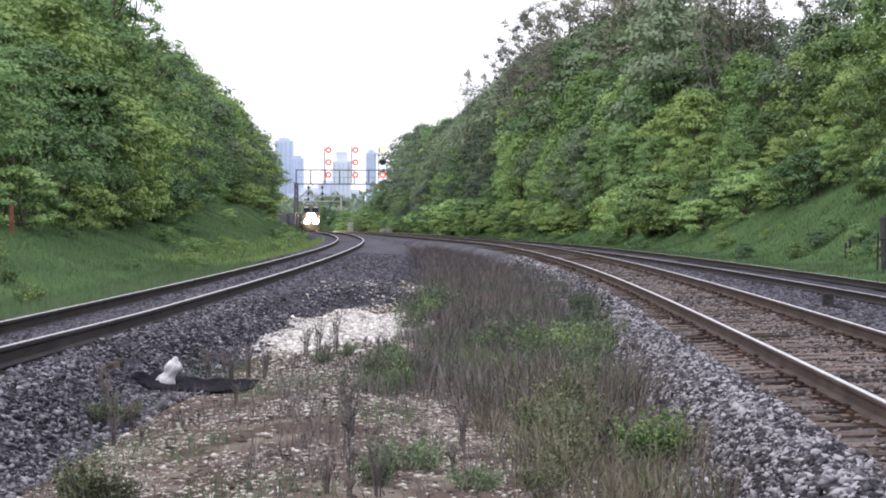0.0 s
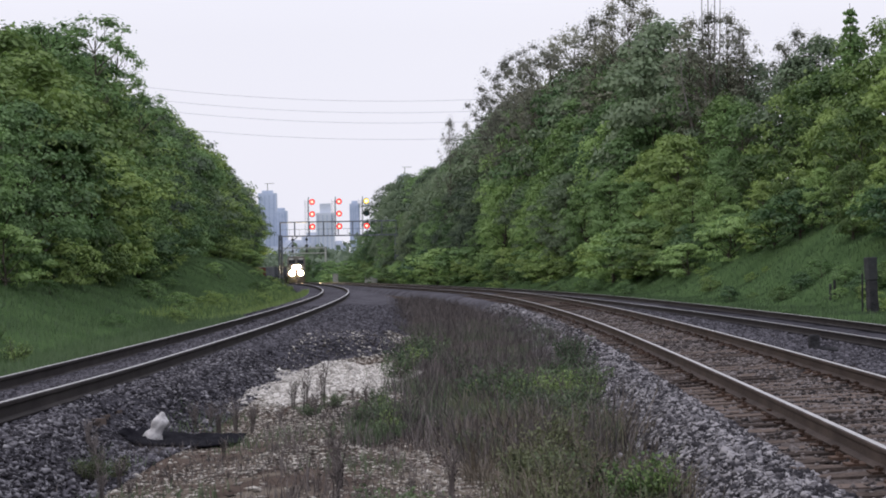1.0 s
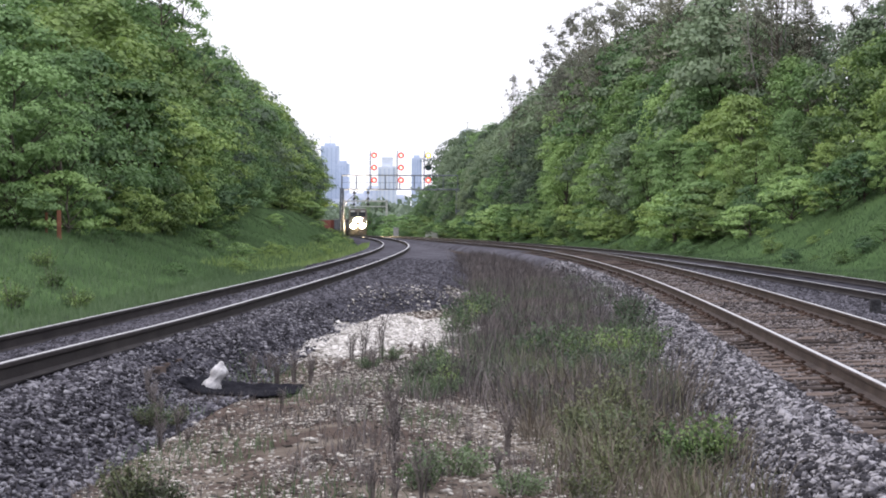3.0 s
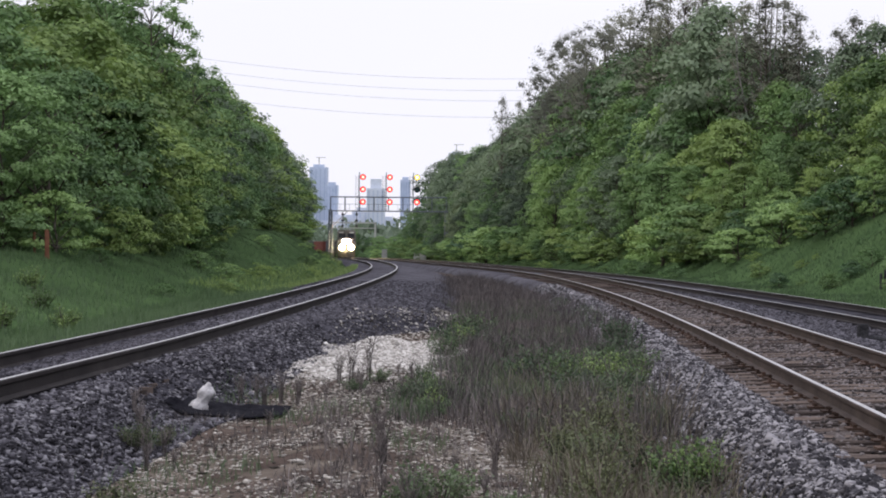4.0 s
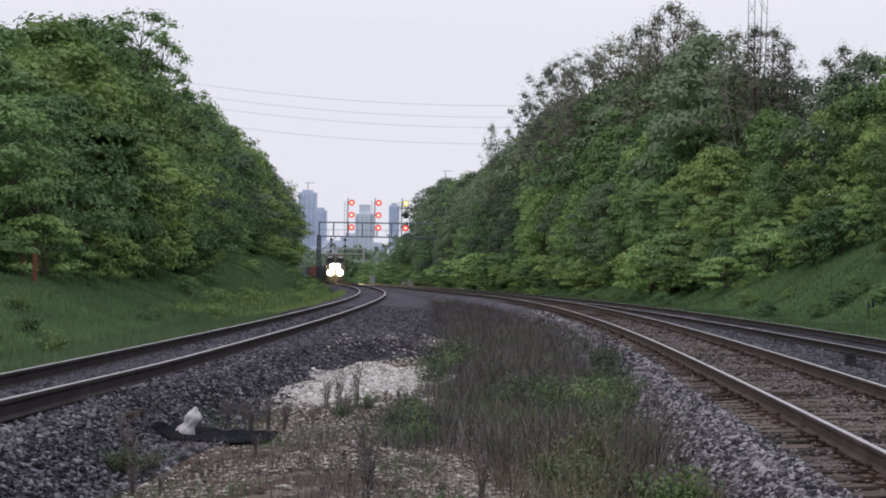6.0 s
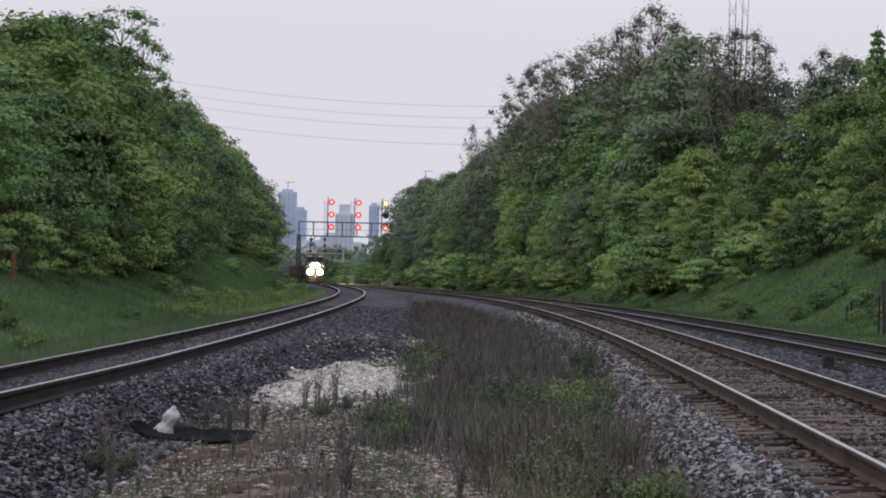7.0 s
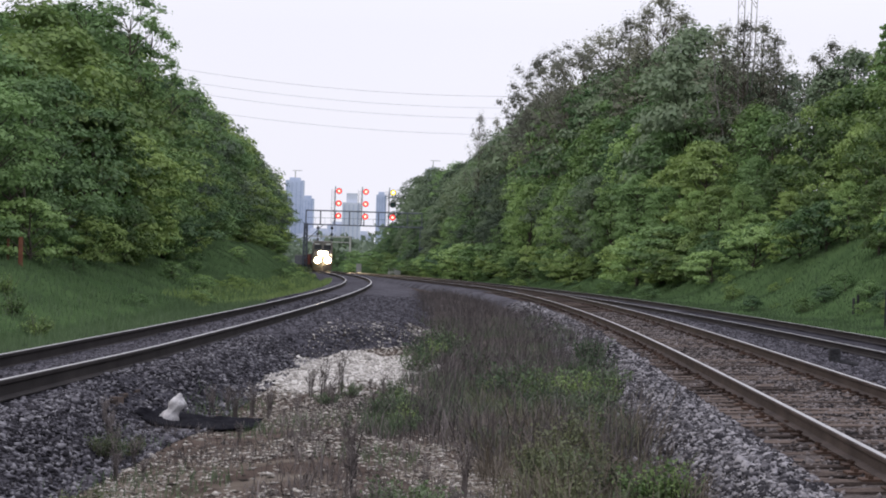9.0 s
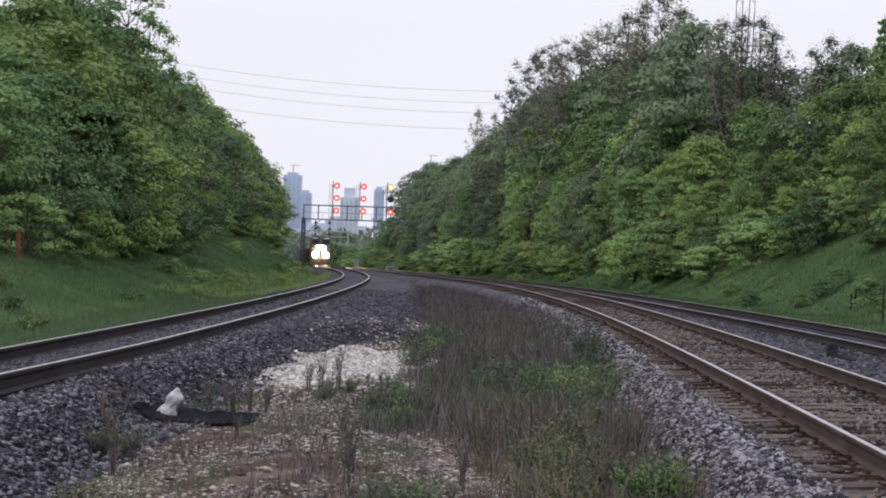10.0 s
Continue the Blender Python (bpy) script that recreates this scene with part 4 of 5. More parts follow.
cars = [build_car(M_CAR_GREY, "low grimy grey covered gondola behind the locomotive", 2.9), build_car(M_CAR_GREY, "low grimy grey covered gondola in the train", 3.1), build_car(M_CAR_RED, "low faded red covered gondola further back in the train", 3.0), build_car(M_CAR_GREY, "low grimy grey covered gondola at the back of the train", 2.9)]

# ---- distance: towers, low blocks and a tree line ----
# Distance haze is put into these pale blue-grey tower colours.
M_TOWER = surface("haze_blue_tower", (0.33, 0.39, 0.51), (0.43, 0.49, 0.62), 0.05, 0.4, 0.5, bump=0.0)
M_TOWER_B = surface("haze_pale_tower", (0.45, 0.49, 0.58), (0.55, 0.59, 0.68), 0.05, 0.4, 0.7, bump=0.0)
M_TOWER_STRIP = surface("haze_blue_strip", (0.28, 0.34, 0.47), (0.36, 0.42, 0.55), 0.05, 0.4, 0.4, bump=0.0)
TY = 2600.0


def build_tower(x, w, top, paint, label, bays=4, crane=False, crown=0.0, deep=0.0):
    far = (TY + deep) / TY
    x, w, top = x * far, w * far, 1.49 + (top - 1.49) * far
    b = thing("apartment_tower", label, "building", pose(x, TY + deep, -5), "distant towers")
    h = top + 5
    bm = bmesh.new()
    add_box(bm, -w / 2, w / 2, 0, 24, 0, h)
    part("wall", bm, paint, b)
    bm = bmesh.new()
    add_box(bm, -w * 0.3, w * 0.3, 5, 18, h + 0.05, h + 4 + crown)
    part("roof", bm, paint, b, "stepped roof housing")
    # upright strips of a slightly darker tone break up the facade
    for i in range(bays):
        bm = bmesh.new()
        x0 = -w / 2 + w * (i + 0.5) / bays
        add_box(bm, x0 - w * 0.16 / bays, x0 + w * 0.16 / bays, -0.4, -0.02, 4, h - 3)
        part("facade_strip", bm, M_TOWER if paint is M_TOWER_B else M_TOWER_STRIP, b, "darker upright strip on the facade")
    if crane:
        c = thing("tower_crane", "tower crane standing on the unfinished tower", "crane", pose(x, TY + deep + 11, top + 4.0 + crown))
        bm = bmesh.new()
        add_box(bm, -0.6, 0.6, -0.6, 0.6, 0, 10)
        part("mast", bm, M_GALV, c)
        bm = bmesh.new()
        add_box(bm, -4, 10, -0.4, 0.4, 10.01, 10.8)
        part("jib", bm, M_GALV, c)


# The low blocks are added to fill the haze band along the skyline.
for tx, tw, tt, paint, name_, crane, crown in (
        (-237, 24, 104, M_TOWER, "tall haze-blue tower with a stepped roof", True, 0), (-219, 16, 80, M_TOWER, "lower hazy blue tower beside the tall one", False, 0),
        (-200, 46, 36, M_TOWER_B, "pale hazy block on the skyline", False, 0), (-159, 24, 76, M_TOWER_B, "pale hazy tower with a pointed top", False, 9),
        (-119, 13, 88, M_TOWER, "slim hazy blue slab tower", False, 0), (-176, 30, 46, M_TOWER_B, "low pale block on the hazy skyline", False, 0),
        (-50, 22, 123, M_TOWER_B, "haze-pale tower top above the wood", True, 0), (-150, 44, 34, M_TOWER_B, "wide low block on the hazy skyline", False, 0), (-228, 60, 28, M_TOWER_B, "wide low block on the hazy skyline", False, 0), (-100, 40, 26, M_TOWER_B, "wide low block on the hazy skyline", False, 0), (-255, 26, 48, M_TOWER, "low hazy blue block on the skyline", False, 0)):
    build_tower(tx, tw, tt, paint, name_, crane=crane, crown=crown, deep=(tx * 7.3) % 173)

# far woods, past counting; the haze is put into their leaf colour
M_FAR_WOOD = foliage("haze_pale_leaves", (0.075, 0.11, 0.075), (0.18, 0.23, 0.16))
rng = np.random.default_rng(77)
n = 26000
fy = rng.uniform(430, 900, n)
fx = np.where(rng.uniform(size=n) < 0.55, rng.uniform(-160, -40, n), x_far(fy) + rng.uniform(8, 90, n))
fx = np.where(rng.uniform(size=n) < 0.25, rng.uniform(-75, -20, n), fx)
fy = np.where((fx > -75) & (fx < x_far(fy) + 8), rng.uniform(640, 900, n), fy)
hump = 7 + 2.5 * np.sin(fx * 0.23) + 2 * np.sin(fx * 0.61 + 1) + 1.5 * np.sin(fy * 0.1)
fz = rng.uniform(0, 1, n) ** 0.7 * hump - 2
v, f = leaf_quads(np.stack([fx, fy, fz], 1), rng, 1.6, 0.5)
tagged(new("far_woods", quads_mesh("far_woods", v, f, M_FAR_WOOD)), "hazy green woods in the distance beyond the signals", "woods", kind="stuff")

# ---- overhead wires ----
M_WIRE = surface("grey_wire", (0.38, 0.38, 0.42), (0.48, 0.48, 0.52), 1.0, 5.0, 0.6, bump=0.0)
for z0, y in ((17.84, 190), (16.77, 191), (15.82, 192), (14.24, 193)):
    pts = []
    for i in range(41):
        s = i / 40
        pts.append((-53.2 + 106.4 * s, y, z0 + 0.00237 * (106.4 * s - 51.9) ** 2))
    vs, fs = polytube(pts, [0.017] * 41, 5)
    tagged(new("power_line", make_mesh("power_line", vs, fs, M_WIRE)), "thin grey power line slung across the cutting", "power line", group="power lines")
for sx in (-53.2, 53.2):
    p = thing("power_pole", "tall wooden pole carrying the power lines behind the trees", "utility pole", pose(sx, 191.5, float(ground_z(sx, 191.5)) - 0.3), "power poles")
    bm = bmesh.new()
    add_tube(bm, (0, 0, 0), (0, 0, 22.5 - float(ground_z(sx, 191.5))), 0.2, 0.12, sides=8)
    part("pole", bm, M_BARK, p)
    bm = bmesh.new()
    add_box(bm, -0.08, 0.08, -2.2, 2.2, 16.0 - float(ground_z(sx, 191.5)), 16.2 - float(ground_z(sx, 191.5)))
    part("crossarm", bm, M_BARK, p)


def bed_z(x, y):
    """Top of whatever lies at (x, y) in the flat between the banks."""
    xl, xn, xf = x_left(y), x_near(y), x_far(y)
    mid = (xl + xn) / 2
    wo = np.minimum(xl - scoop(y) + 2.3 + 1.6 * smooth(35, 43, y), mid)
    ei = np.maximum(xn - 2.5, mid)
    west = 0.0 - 0.42 * (1 - smooth(0.0, 1.0, np.minimum(x - (xl - 2.9), wo - x)))
    east = -0.022 - 0.42 * (1 - smooth(0.0, 1.0, np.minimum(x - ei, xf + 3.0 - x))) + FAR_DROP * smooth(-3.1, -1.6, x - xf)
    west, east = west + heaped(x - xl, 0.012), east + heaped(x - xn, 0.03) + heaped(x - xf, 0.03)
    z = np.where(x < wo, west, np.where(x > ei, east, -9))
    return np.maximum(z + grade(y), ground_z(x, y))


# ---- line-side posts and litter ----
M_RED_POST = surface("red_brown_post", (0.13, 0.058, 0.038), (0.24, 0.115, 0.075), 6.0, 40.0, 0.85, bump=0.4, obvary=0.1)
M_OLD_POST = surface("dark_old_post", (0.02, 0.02, 0.022), (0.06, 0.06, 0.065), 4.0, 30.0, 0.9, bump=0.5, obvary=0.1)
M_GREY_POST = surface("grey_post_top", (0.024, 0.025, 0.028), (0.055, 0.057, 0.06), 4.0, 30.0, 0.9, bump=0.5, obvary=0.1)
M_TARP = surface("black_plastic", (0.006, 0.006, 0.008), (0.022, 0.022, 0.026), 4.0, 30.0, 0.5, bump=0.5, depth=0.02)
M_BAG = surface("white_plastic_bag", (0.22, 0.215, 0.225), (0.5, 0.49, 0.5), 9.0, 50.0, 0.5, bump=0.4, depth=0.01)


def build_post(name, x, y, w, h, material, label, cap=None):
    p = thing(name, label, "post", pose(x, y, float(ground_z(x, y)), 0, random.Random(int(x * 10)).uniform(-2, 2), 12))
    bm = bmesh.new()
    add_box(bm, -w / 2, w / 2, -w / 2, w / 2, -0.3, h * (0.6 if cap else 1.0), w * 0.12)
    part("post", bm, material, p)
    if cap:
        bm = bmesh.new()
        add_box(bm, -w / 2 - 0.01, w / 2 + 0.01, -w / 2 - 0.01, w / 2 + 0.01, h * 0.6 + 0.002, h, w * 0.1)
        part("board", bm, cap, p, "greyer upper half")


build_post("marker_post", 13.72, 61.5, 0.31, 1.85, M_OLD_POST, "dark old timber post at the foot of the bank", M_GREY_POST)
build_post("stake", 13.5, 62.0, 0.05, 1.35, M_OLD_POST, "thin dark stake beside the old post")
build_post("stake", 14.45, 71.8, 0.08, 0.6, M_OLD_POST, "short dark stake in the grass")
build_post("stake", 14.66, 72.0, 0.08, 0.62, M_OLD_POST, "short dark stake in the grass")
build_post("fence_post", -10.95, 47.0, 0.11, 0.7, M_RED_POST, "reddish brown wooden post under the trees")
build_post("fence_post", -11.35, 47.4, 0.07, 0.5, M_RED_POST, "thin reddish post under the trees")

box_ = thing("junction_box", "small dark junction box in the ballast beside the rail", "junction box", pose(6.42, 33.4, -0.08))
bm = bmesh.new()
add_box(bm, -0.09, 0.09, -0.08, 0.08, -0.05, 0.26, 0.02)
part("body", bm, M_OLD_POST, box_)
bm = bmesh.new()
add_tube(bm, (0.05, 0, 0.02), (0.42, 0.05, -0.02), 0.05, sides=8)
part("cable_duct", bm, M_OLD_POST, box_)


def crumpled(nx, ny, w, d, high, seed, material, name, parent, at):
    """A crumpled sheet with thickness, draped over the ground round at."""
    level = float(bed_z(np.array([at[0]]), np.array([at[1]]))[0])
    noise.seed_set(seed)
    bm = bmesh.new()
    rows = []
    for j in range(ny + 1):
        row = []
        for i in range(nx + 1):
            u, v = i / nx, j / ny
            edge = min(u, 1 - u, v, 1 - v)
            x, y = (u - 0.5) * w, (v - 0.5) * d * (0.75 + 0.5 * noise.noise((u * 3, seed, 0)) * 0.6)
            ridge = abs(noise.noise((u * 2.2, v * 5.5, seed))) * 1.2 + 0.4 * abs(noise.noise((u * 6, v * 11, seed + 3)))
            z = 0.012 + high * min(1, edge * 7) * (0.25 + ridge)
            z += float(bed_z(np.array([at[0] + x]), np.array([at[1] + y]))[0]) - level
            row.append(bm.verts.new((x + 0.05 * noise.noise((v * 4, u, seed)), y + 0.06 * noise.noise((u * 5, v, seed + 1)), z)))
        rows.append(row)
    for j in range(ny):
        for i in range(nx):
            bm.faces.new((rows[j][i], rows[j][i + 1], rows[j + 1][i + 1], rows[j + 1][i]))
    bmesh.ops.recalc_face_normals(bm, faces=bm.faces[:])
    bmesh.ops.solidify(bm, geom=bm.faces[:], thickness=0.012)
    return part(name, bm, material, parent, soft=True)


sheet = thing("plastic_sheet", "crumpled black plastic sheet lying in the gravel", "plastic sheet", pose(-2.84, 21.1, float(bed_z(np.array([-2.84]), np.array([21.1]))[0]) + 0.015))
crumpled(44, 22, 1.2, 1.6, 0.085, 3, M_TARP, "sheet", sheet, (-2.84, 21.1))
M_TARP.node_tree.nodes["Principled BSDF"].inputs["Specular IOR Level"].default_value = 0.0
scrap = thing("rag", "dark grey rag lying beside the black sheet", "rag", pose(-3.36, 20.9, float(bed_z(np.array([-3.36]), np.array([20.9]))[0]) + 0.01))
crumpled(18, 12, 0.36, 0.5, 0.06, 8, M_TARP, "sheet", scrap, (-3.36, 20.9))

bag = thing("plastic_bag", "crumpled whitish plastic bag slumped on a dark rag", "plastic bag", pose(-3.17, 20.9, float(bed_z(np.array([-3.17]), np.array([20.9]))[0]) + 0.01, 0, 12, 0) @ Matrix.Diagonal((0.85, 0.85, 1.08, 1)))
noise.seed_set(5)
bm = bmesh.new()
rings = []
for z, r, shift in ((0.0, 0.10, -0.05), (0.02, 0.13, -0.05), (0.06, 0.125, -0.045), (0.11, 0.095, -0.03), (0.15, 0.075, -0.01), (0.18, 0.085, 0.01), (0.22, 0.10, 0.02), (0.255, 0.09, 0.025), (0.28, 0.06, 0.02), (0.30, 0.035, 0.015), (0.325, 0.03, 0.02), (0.335, 0.01, 0.02)):
    ring = []
    for k in range(24):
        a = 2 * math.pi * k / 24
        rr = r * (1 + 0.45 * noise.noise((2.5 * math.cos(a), 2.5 * math.sin(a), z * 9)) + 0.2 * noise.noise((7 * math.cos(a), 7 * math.sin(a), z * 25)))
        ring.append(bm.verts.new((rr * math.cos(a) + shift, 0.8 * rr * math.sin(a), z + 0.015 * noise.noise((4 * math.cos(a), 4 * math.sin(a), z * 30)))))
    rings.append(ring)
for p_, q_ in zip(rings, rings[1:]):
    for k in range(24):
        bm.faces.new((p_[k], p_[(k + 1) % 24], q_[(k + 1) % 24], q_[k]))
bm.faces.new(rings[0][::-1])
bm.faces.new(rings[-1])
part("bag", bm, M_BAG, bag, soft=True)


# ---- low plants ----
def two_quads(base, mid, tip, w):
    """Blades of a lower and an upper piece, bent at the middle."""
    n = len(base)
    v = np.stack([base - w, base + w, mid + w * 0.8, mid - w * 0.8, tip + w * 0.15, tip - w * 0.15], 1).reshape(-1, 3)
    f = np.array([(0, 1, 2, 3), (3, 2, 4, 5)])[None] + 6 * np.arange(n)[:, None, None]
    return v, f.reshape(-1, 4)


def blades(xs, ys, zs, rng, height, width, lean=0.35):
    """Narrow upright blades, one bent quad pair each."""
    n = len(xs)
    a = rng.uniform(0, 2 * np.pi, n)
    h = height * rng.uniform(0.5, 1.3, n)
    dx, dy = np.cos(a) * h * lean * rng.uniform(0, 1, n), np.sin(a) * h * lean * rng.uniform(0, 1, n)
    b = rng.uniform(0, np.pi, n)
    wx, wy = np.cos(b) * width * 0.5, np.sin(b) * width * 0.5 * 0.4
    base = np.stack([xs, ys, zs], 1)
    mid = base + np.stack([dx * 0.35, dy * 0.35, h * 0.6], 1)
    tip = base + np.stack([dx, dy, h], 1)
    w = np.stack([wx, wy, np.zeros(n)], 1)
    return two_quads(base, mid, tip, w)


def stuff(name, v, f, material, label, category):
    return tagged(new(name, quads_mesh(name, v, f, material)), label, category, kind="stuff")


rng = np.random.default_rng(21)
# grass on both banks, thicker near
n = 62000
gy = 24 + 150 * rng.uniform(0, 1, n) ** 1.5
u = rng.uniform(2.3, 9.5, n)
gx = x_left(gy) - u
keep = rng.uniform(0, 1, n) < 0.35 + 0.65 * (np.sin(gx * 1.7 + gy * 0.6) * np.sin(gy * 0.9 - gx) > -0.5)
gx, gy = gx[keep], gy[keep]
v, f = blades(gx, gy, ground_z(gx, gy) - 0.02, rng, 0.13, 0.022)
stuff("bank_grass", v, f, M_GRASS, "lush green grass on the bank beside the curving track", "grass")
n = 20000
gy = 13 + 47 * rng.uniform(0, 1, n) ** 1.1
gx = x_left(gy) - rng.uniform(0.95, 3.0, n) - 0.4 * smooth(45, 60, gy)
v, f = blades(gx, gy, bed_z(gx, gy) - 0.02, rng, 0.15, 0.02)
stuff("verge_grass", v, f, M_GRASS, "green grass growing up to the rail", "grass")
n = 5500
gy = 55 + 80 * rng.uniform(0, 1, n) ** 1.2
gx = x_left(gy) - 1.7 - 2.4 * rng.uniform(0, 1, n) ** 1.3
v, f = blades(gx, gy, bed_z(gx, gy) - 0.02, rng, 0.2, 0.03, 0.6)
stuff("foot_weeds", v, f, M_YELLOWISH, "yellowish weeds along the foot of the bank", "weeds")
n = 62000
gy = 40 + 150 * rng.uniform(0, 1, n) ** 1.4
gx = x_far(gy) + rng.uniform(3.3, 12.5, n)
v, f = blades(gx, gy, ground_z(gx, gy) - 0.02, rng, 0.14, 0.026)
stuff("slope_grass", v, f, M_GRASS, "green grass on the slope below the wood", "grass")


def strip(n, y0, y1, a, b, power=1.0):
    """Random places in the weedy strip; a, b: shares of its width."""
    y = y0 + (y1 - y0) * rng.uniform(0, 1, n) ** power
    lo = -0.95 - 0.022 * np.clip(y - 45, 0, 60) + 0.22 * np.sin(0.55 * y) + 0.15 * np.sin(1.7 * y + 1) + rng.normal(0, 0.12, n)
    hi = x_near(y) - 2.15 + 0.45 * smooth(17, 38, y) - 0.012 * np.clip(y - 40, 0, 60)
    return lo + (hi - lo) * rng.uniform(a, b, n), y


def tufts(n, each, y0, y1, a, b, height, width, spread, lean, power=1.0, open_ground=None):
    """Blades in tufts of uneven height that lean outwards; open_ground(x, y) says where none grow."""
    cx, cy = strip(n, y0, y1, a, b, power)
    if open_ground is not None:
        keep = ~open_ground(cx, cy)
        cx, cy = cx[keep], cy[keep]
    many = rng.integers(max(2, each // 3), each * 2, len(cx))
    tall = np.repeat(np.exp(rng.normal(0, 0.35, len(cx))), many)
    cx, cy = np.repeat(cx, many), np.repeat(cy, many)
    n = len(cx)
    ox, oy = rng.normal(0, spread, n), rng.normal(0, spread * 1.6, n)
    x, y = cx + ox, cy + oy
    h = height * tall * rng.uniform(0.45, 1.2, n)
    dx = h * lean * (ox / spread * 0.5 + rng.normal(0, 0.5, n))
    dy = h * lean * (oy / spread * 0.3 + rng.normal(0, 0.5, n))
    turn = rng.uniform(0, np.pi, n)
    w = np.stack([np.cos(turn) * width * 0.5, np.sin(turn) * width * 0.2, np.zeros(n)], 1)
    base = np.stack([x, y, bed_z(x, y) - 0.02], 1)
    mid = base + np.stack([dx * 0.3, dy * 0.3, h * 0.6], 1)
    tip = base + np.stack([dx, dy, h * (1 - 0.25 * np.minimum(1, np.hypot(dx, dy) / h))], 1)
    return two_quads(base, mid, tip, w)


def bare_patch(x, y):
    """The pale gravel and trodden dirt before the weeds."""
    edge = -0.72 + 0.95 * (1 - smooth(17.0, 20.5, y))
    return (x < edge + 0.25 * np.sin(1.1 * y) + rng.normal(0, 0.12, len(x))) & (y < 37)


# dry brown stalks, thick in drifts
v, f = tufts(3300, 11, 17.5, 105, 0.0, 1.0, 0.27, 0.009, 0.13, 0.45, 1.35, bare_patch)
stuff("dry_stalks", v, f, M_DRY, "dry brown weed stalks standing between the tracks", "weeds")
v, f = tufts(95, 13, 11.6, 24, -0.25, 0.6, 0.18, 0.008, 0.07, 0.6)
stuff("thin_stalks", v, f, M_DRY, "thin dry stalks standing in pale gravel", "weeds")
v, f = tufts(520, 13, 11.6, 22, 0.42, 1.02, 0.22, 0.009, 0.08, 0.7, 1.0, bare_patch)
stuff("straw_grass", v, f, M_HAY, "bleached straw-coloured grass between the tracks", "grass")
v, f = tufts(150, 14, 11.6, 24, 0.35, 1.0, 0.24, 0.008, 0.10, 0.6, 1.0, bare_patch)
stuff("olive_grass", v, f, M_OLIVE, "olive green grass growing through the straw", "grass")
x, y = strip(17000, 19.5, 60, 0.05, 1.0, 1.5)
patch = np.sin(1.2 * x + 0.5 * y + 1) + np.sin(0.9 * y - 2.0 * x)
x, y = x[patch > -0.3], y[patch > -0.3]
v, f = blades(x, y, bed_z(x, y) - 0.02, rng, 0.18, 0.010, 0.8)
stuff("green_grass", v, f, M_WEED, "tufts of new green grass among the dry stalks", "grass")


# short dead grass and sprouts on the dirt path
y = rng.uniform(10.5, 24, 5200)
x = rng.uniform(-3.3, -0.4, 5200)
tuft = np.sin(2.3 * x + 0.9 * y) + np.sin(1.4 * y - 2.1 * x + 1) + rng.normal(0, 0.3, 5200)
v, f = blades(x[tuft > 0.7], y[tuft > 0.7], bed_z(x[tuft > 0.7], y[tuft > 0.7]) - 0.01, rng, 0.11, 0.008, 0.9)
stuff("path_grass", v, f, M_WEED, "short dull grass sprouting on the dirt path", "grass")
v, f = blades(x[tuft < -0.2], y[tuft < -0.2], bed_z(x[tuft < -0.2], y[tuft < -0.2]) - 0.01, rng, 0.10, 0.007, 1.2)
stuff("path_straw", v, f, M_DRY, "short dead grass on the dirt path", "grass")


def build_weed(seed, height, radius, material, label):
    """A low leafy plant: stems and small leaves."""
    g = np.random.default_rng(seed)
    t = thing("weed_plant", label, "weed", group="leafy weeds between the tracks")
    vs, fs, pts = [], [], []
    for k in range(26):
        a, r = g.uniform(0, 2 * np.pi), radius * g.uniform(0.1, 1) ** 0.6
        h = height * g.uniform(0.55, 1.1) * (1 - 0.35 * (r / radius) ** 2)
        foot = Vector((0.3 * r * math.cos(a), 0.3 * r * math.sin(a), -0.03))
        tip = Vector((r * math.cos(a), r * math.sin(a), h))
        tv, tf = polytube([foot, foot.lerp(tip, 0.5) + Vector((0, 0, 0.04)), tip], [0.006, 0.005, 0.002], 4)
        fs.extend([tuple(i + len(vs) for i in q) for q in tf])
        vs.extend(tv)
        for q in g.uniform(0.25, 1.03, 34):
            c = foot.lerp(tip, q)
            pts.append((c.x + g.normal(0, 0.03), c.y + g.normal(0, 0.03), max(0.01, c.z + g.normal(0, 0.025))))
    v, f = leaf_quads(np.array(pts), g, 0.036, 0.6)
    under(new("stalk", make_mesh("stalk", vs, fs, M_DRY)), t)
    under(new("foliage", quads_mesh("foliage", v, f, material)), t)
    return t


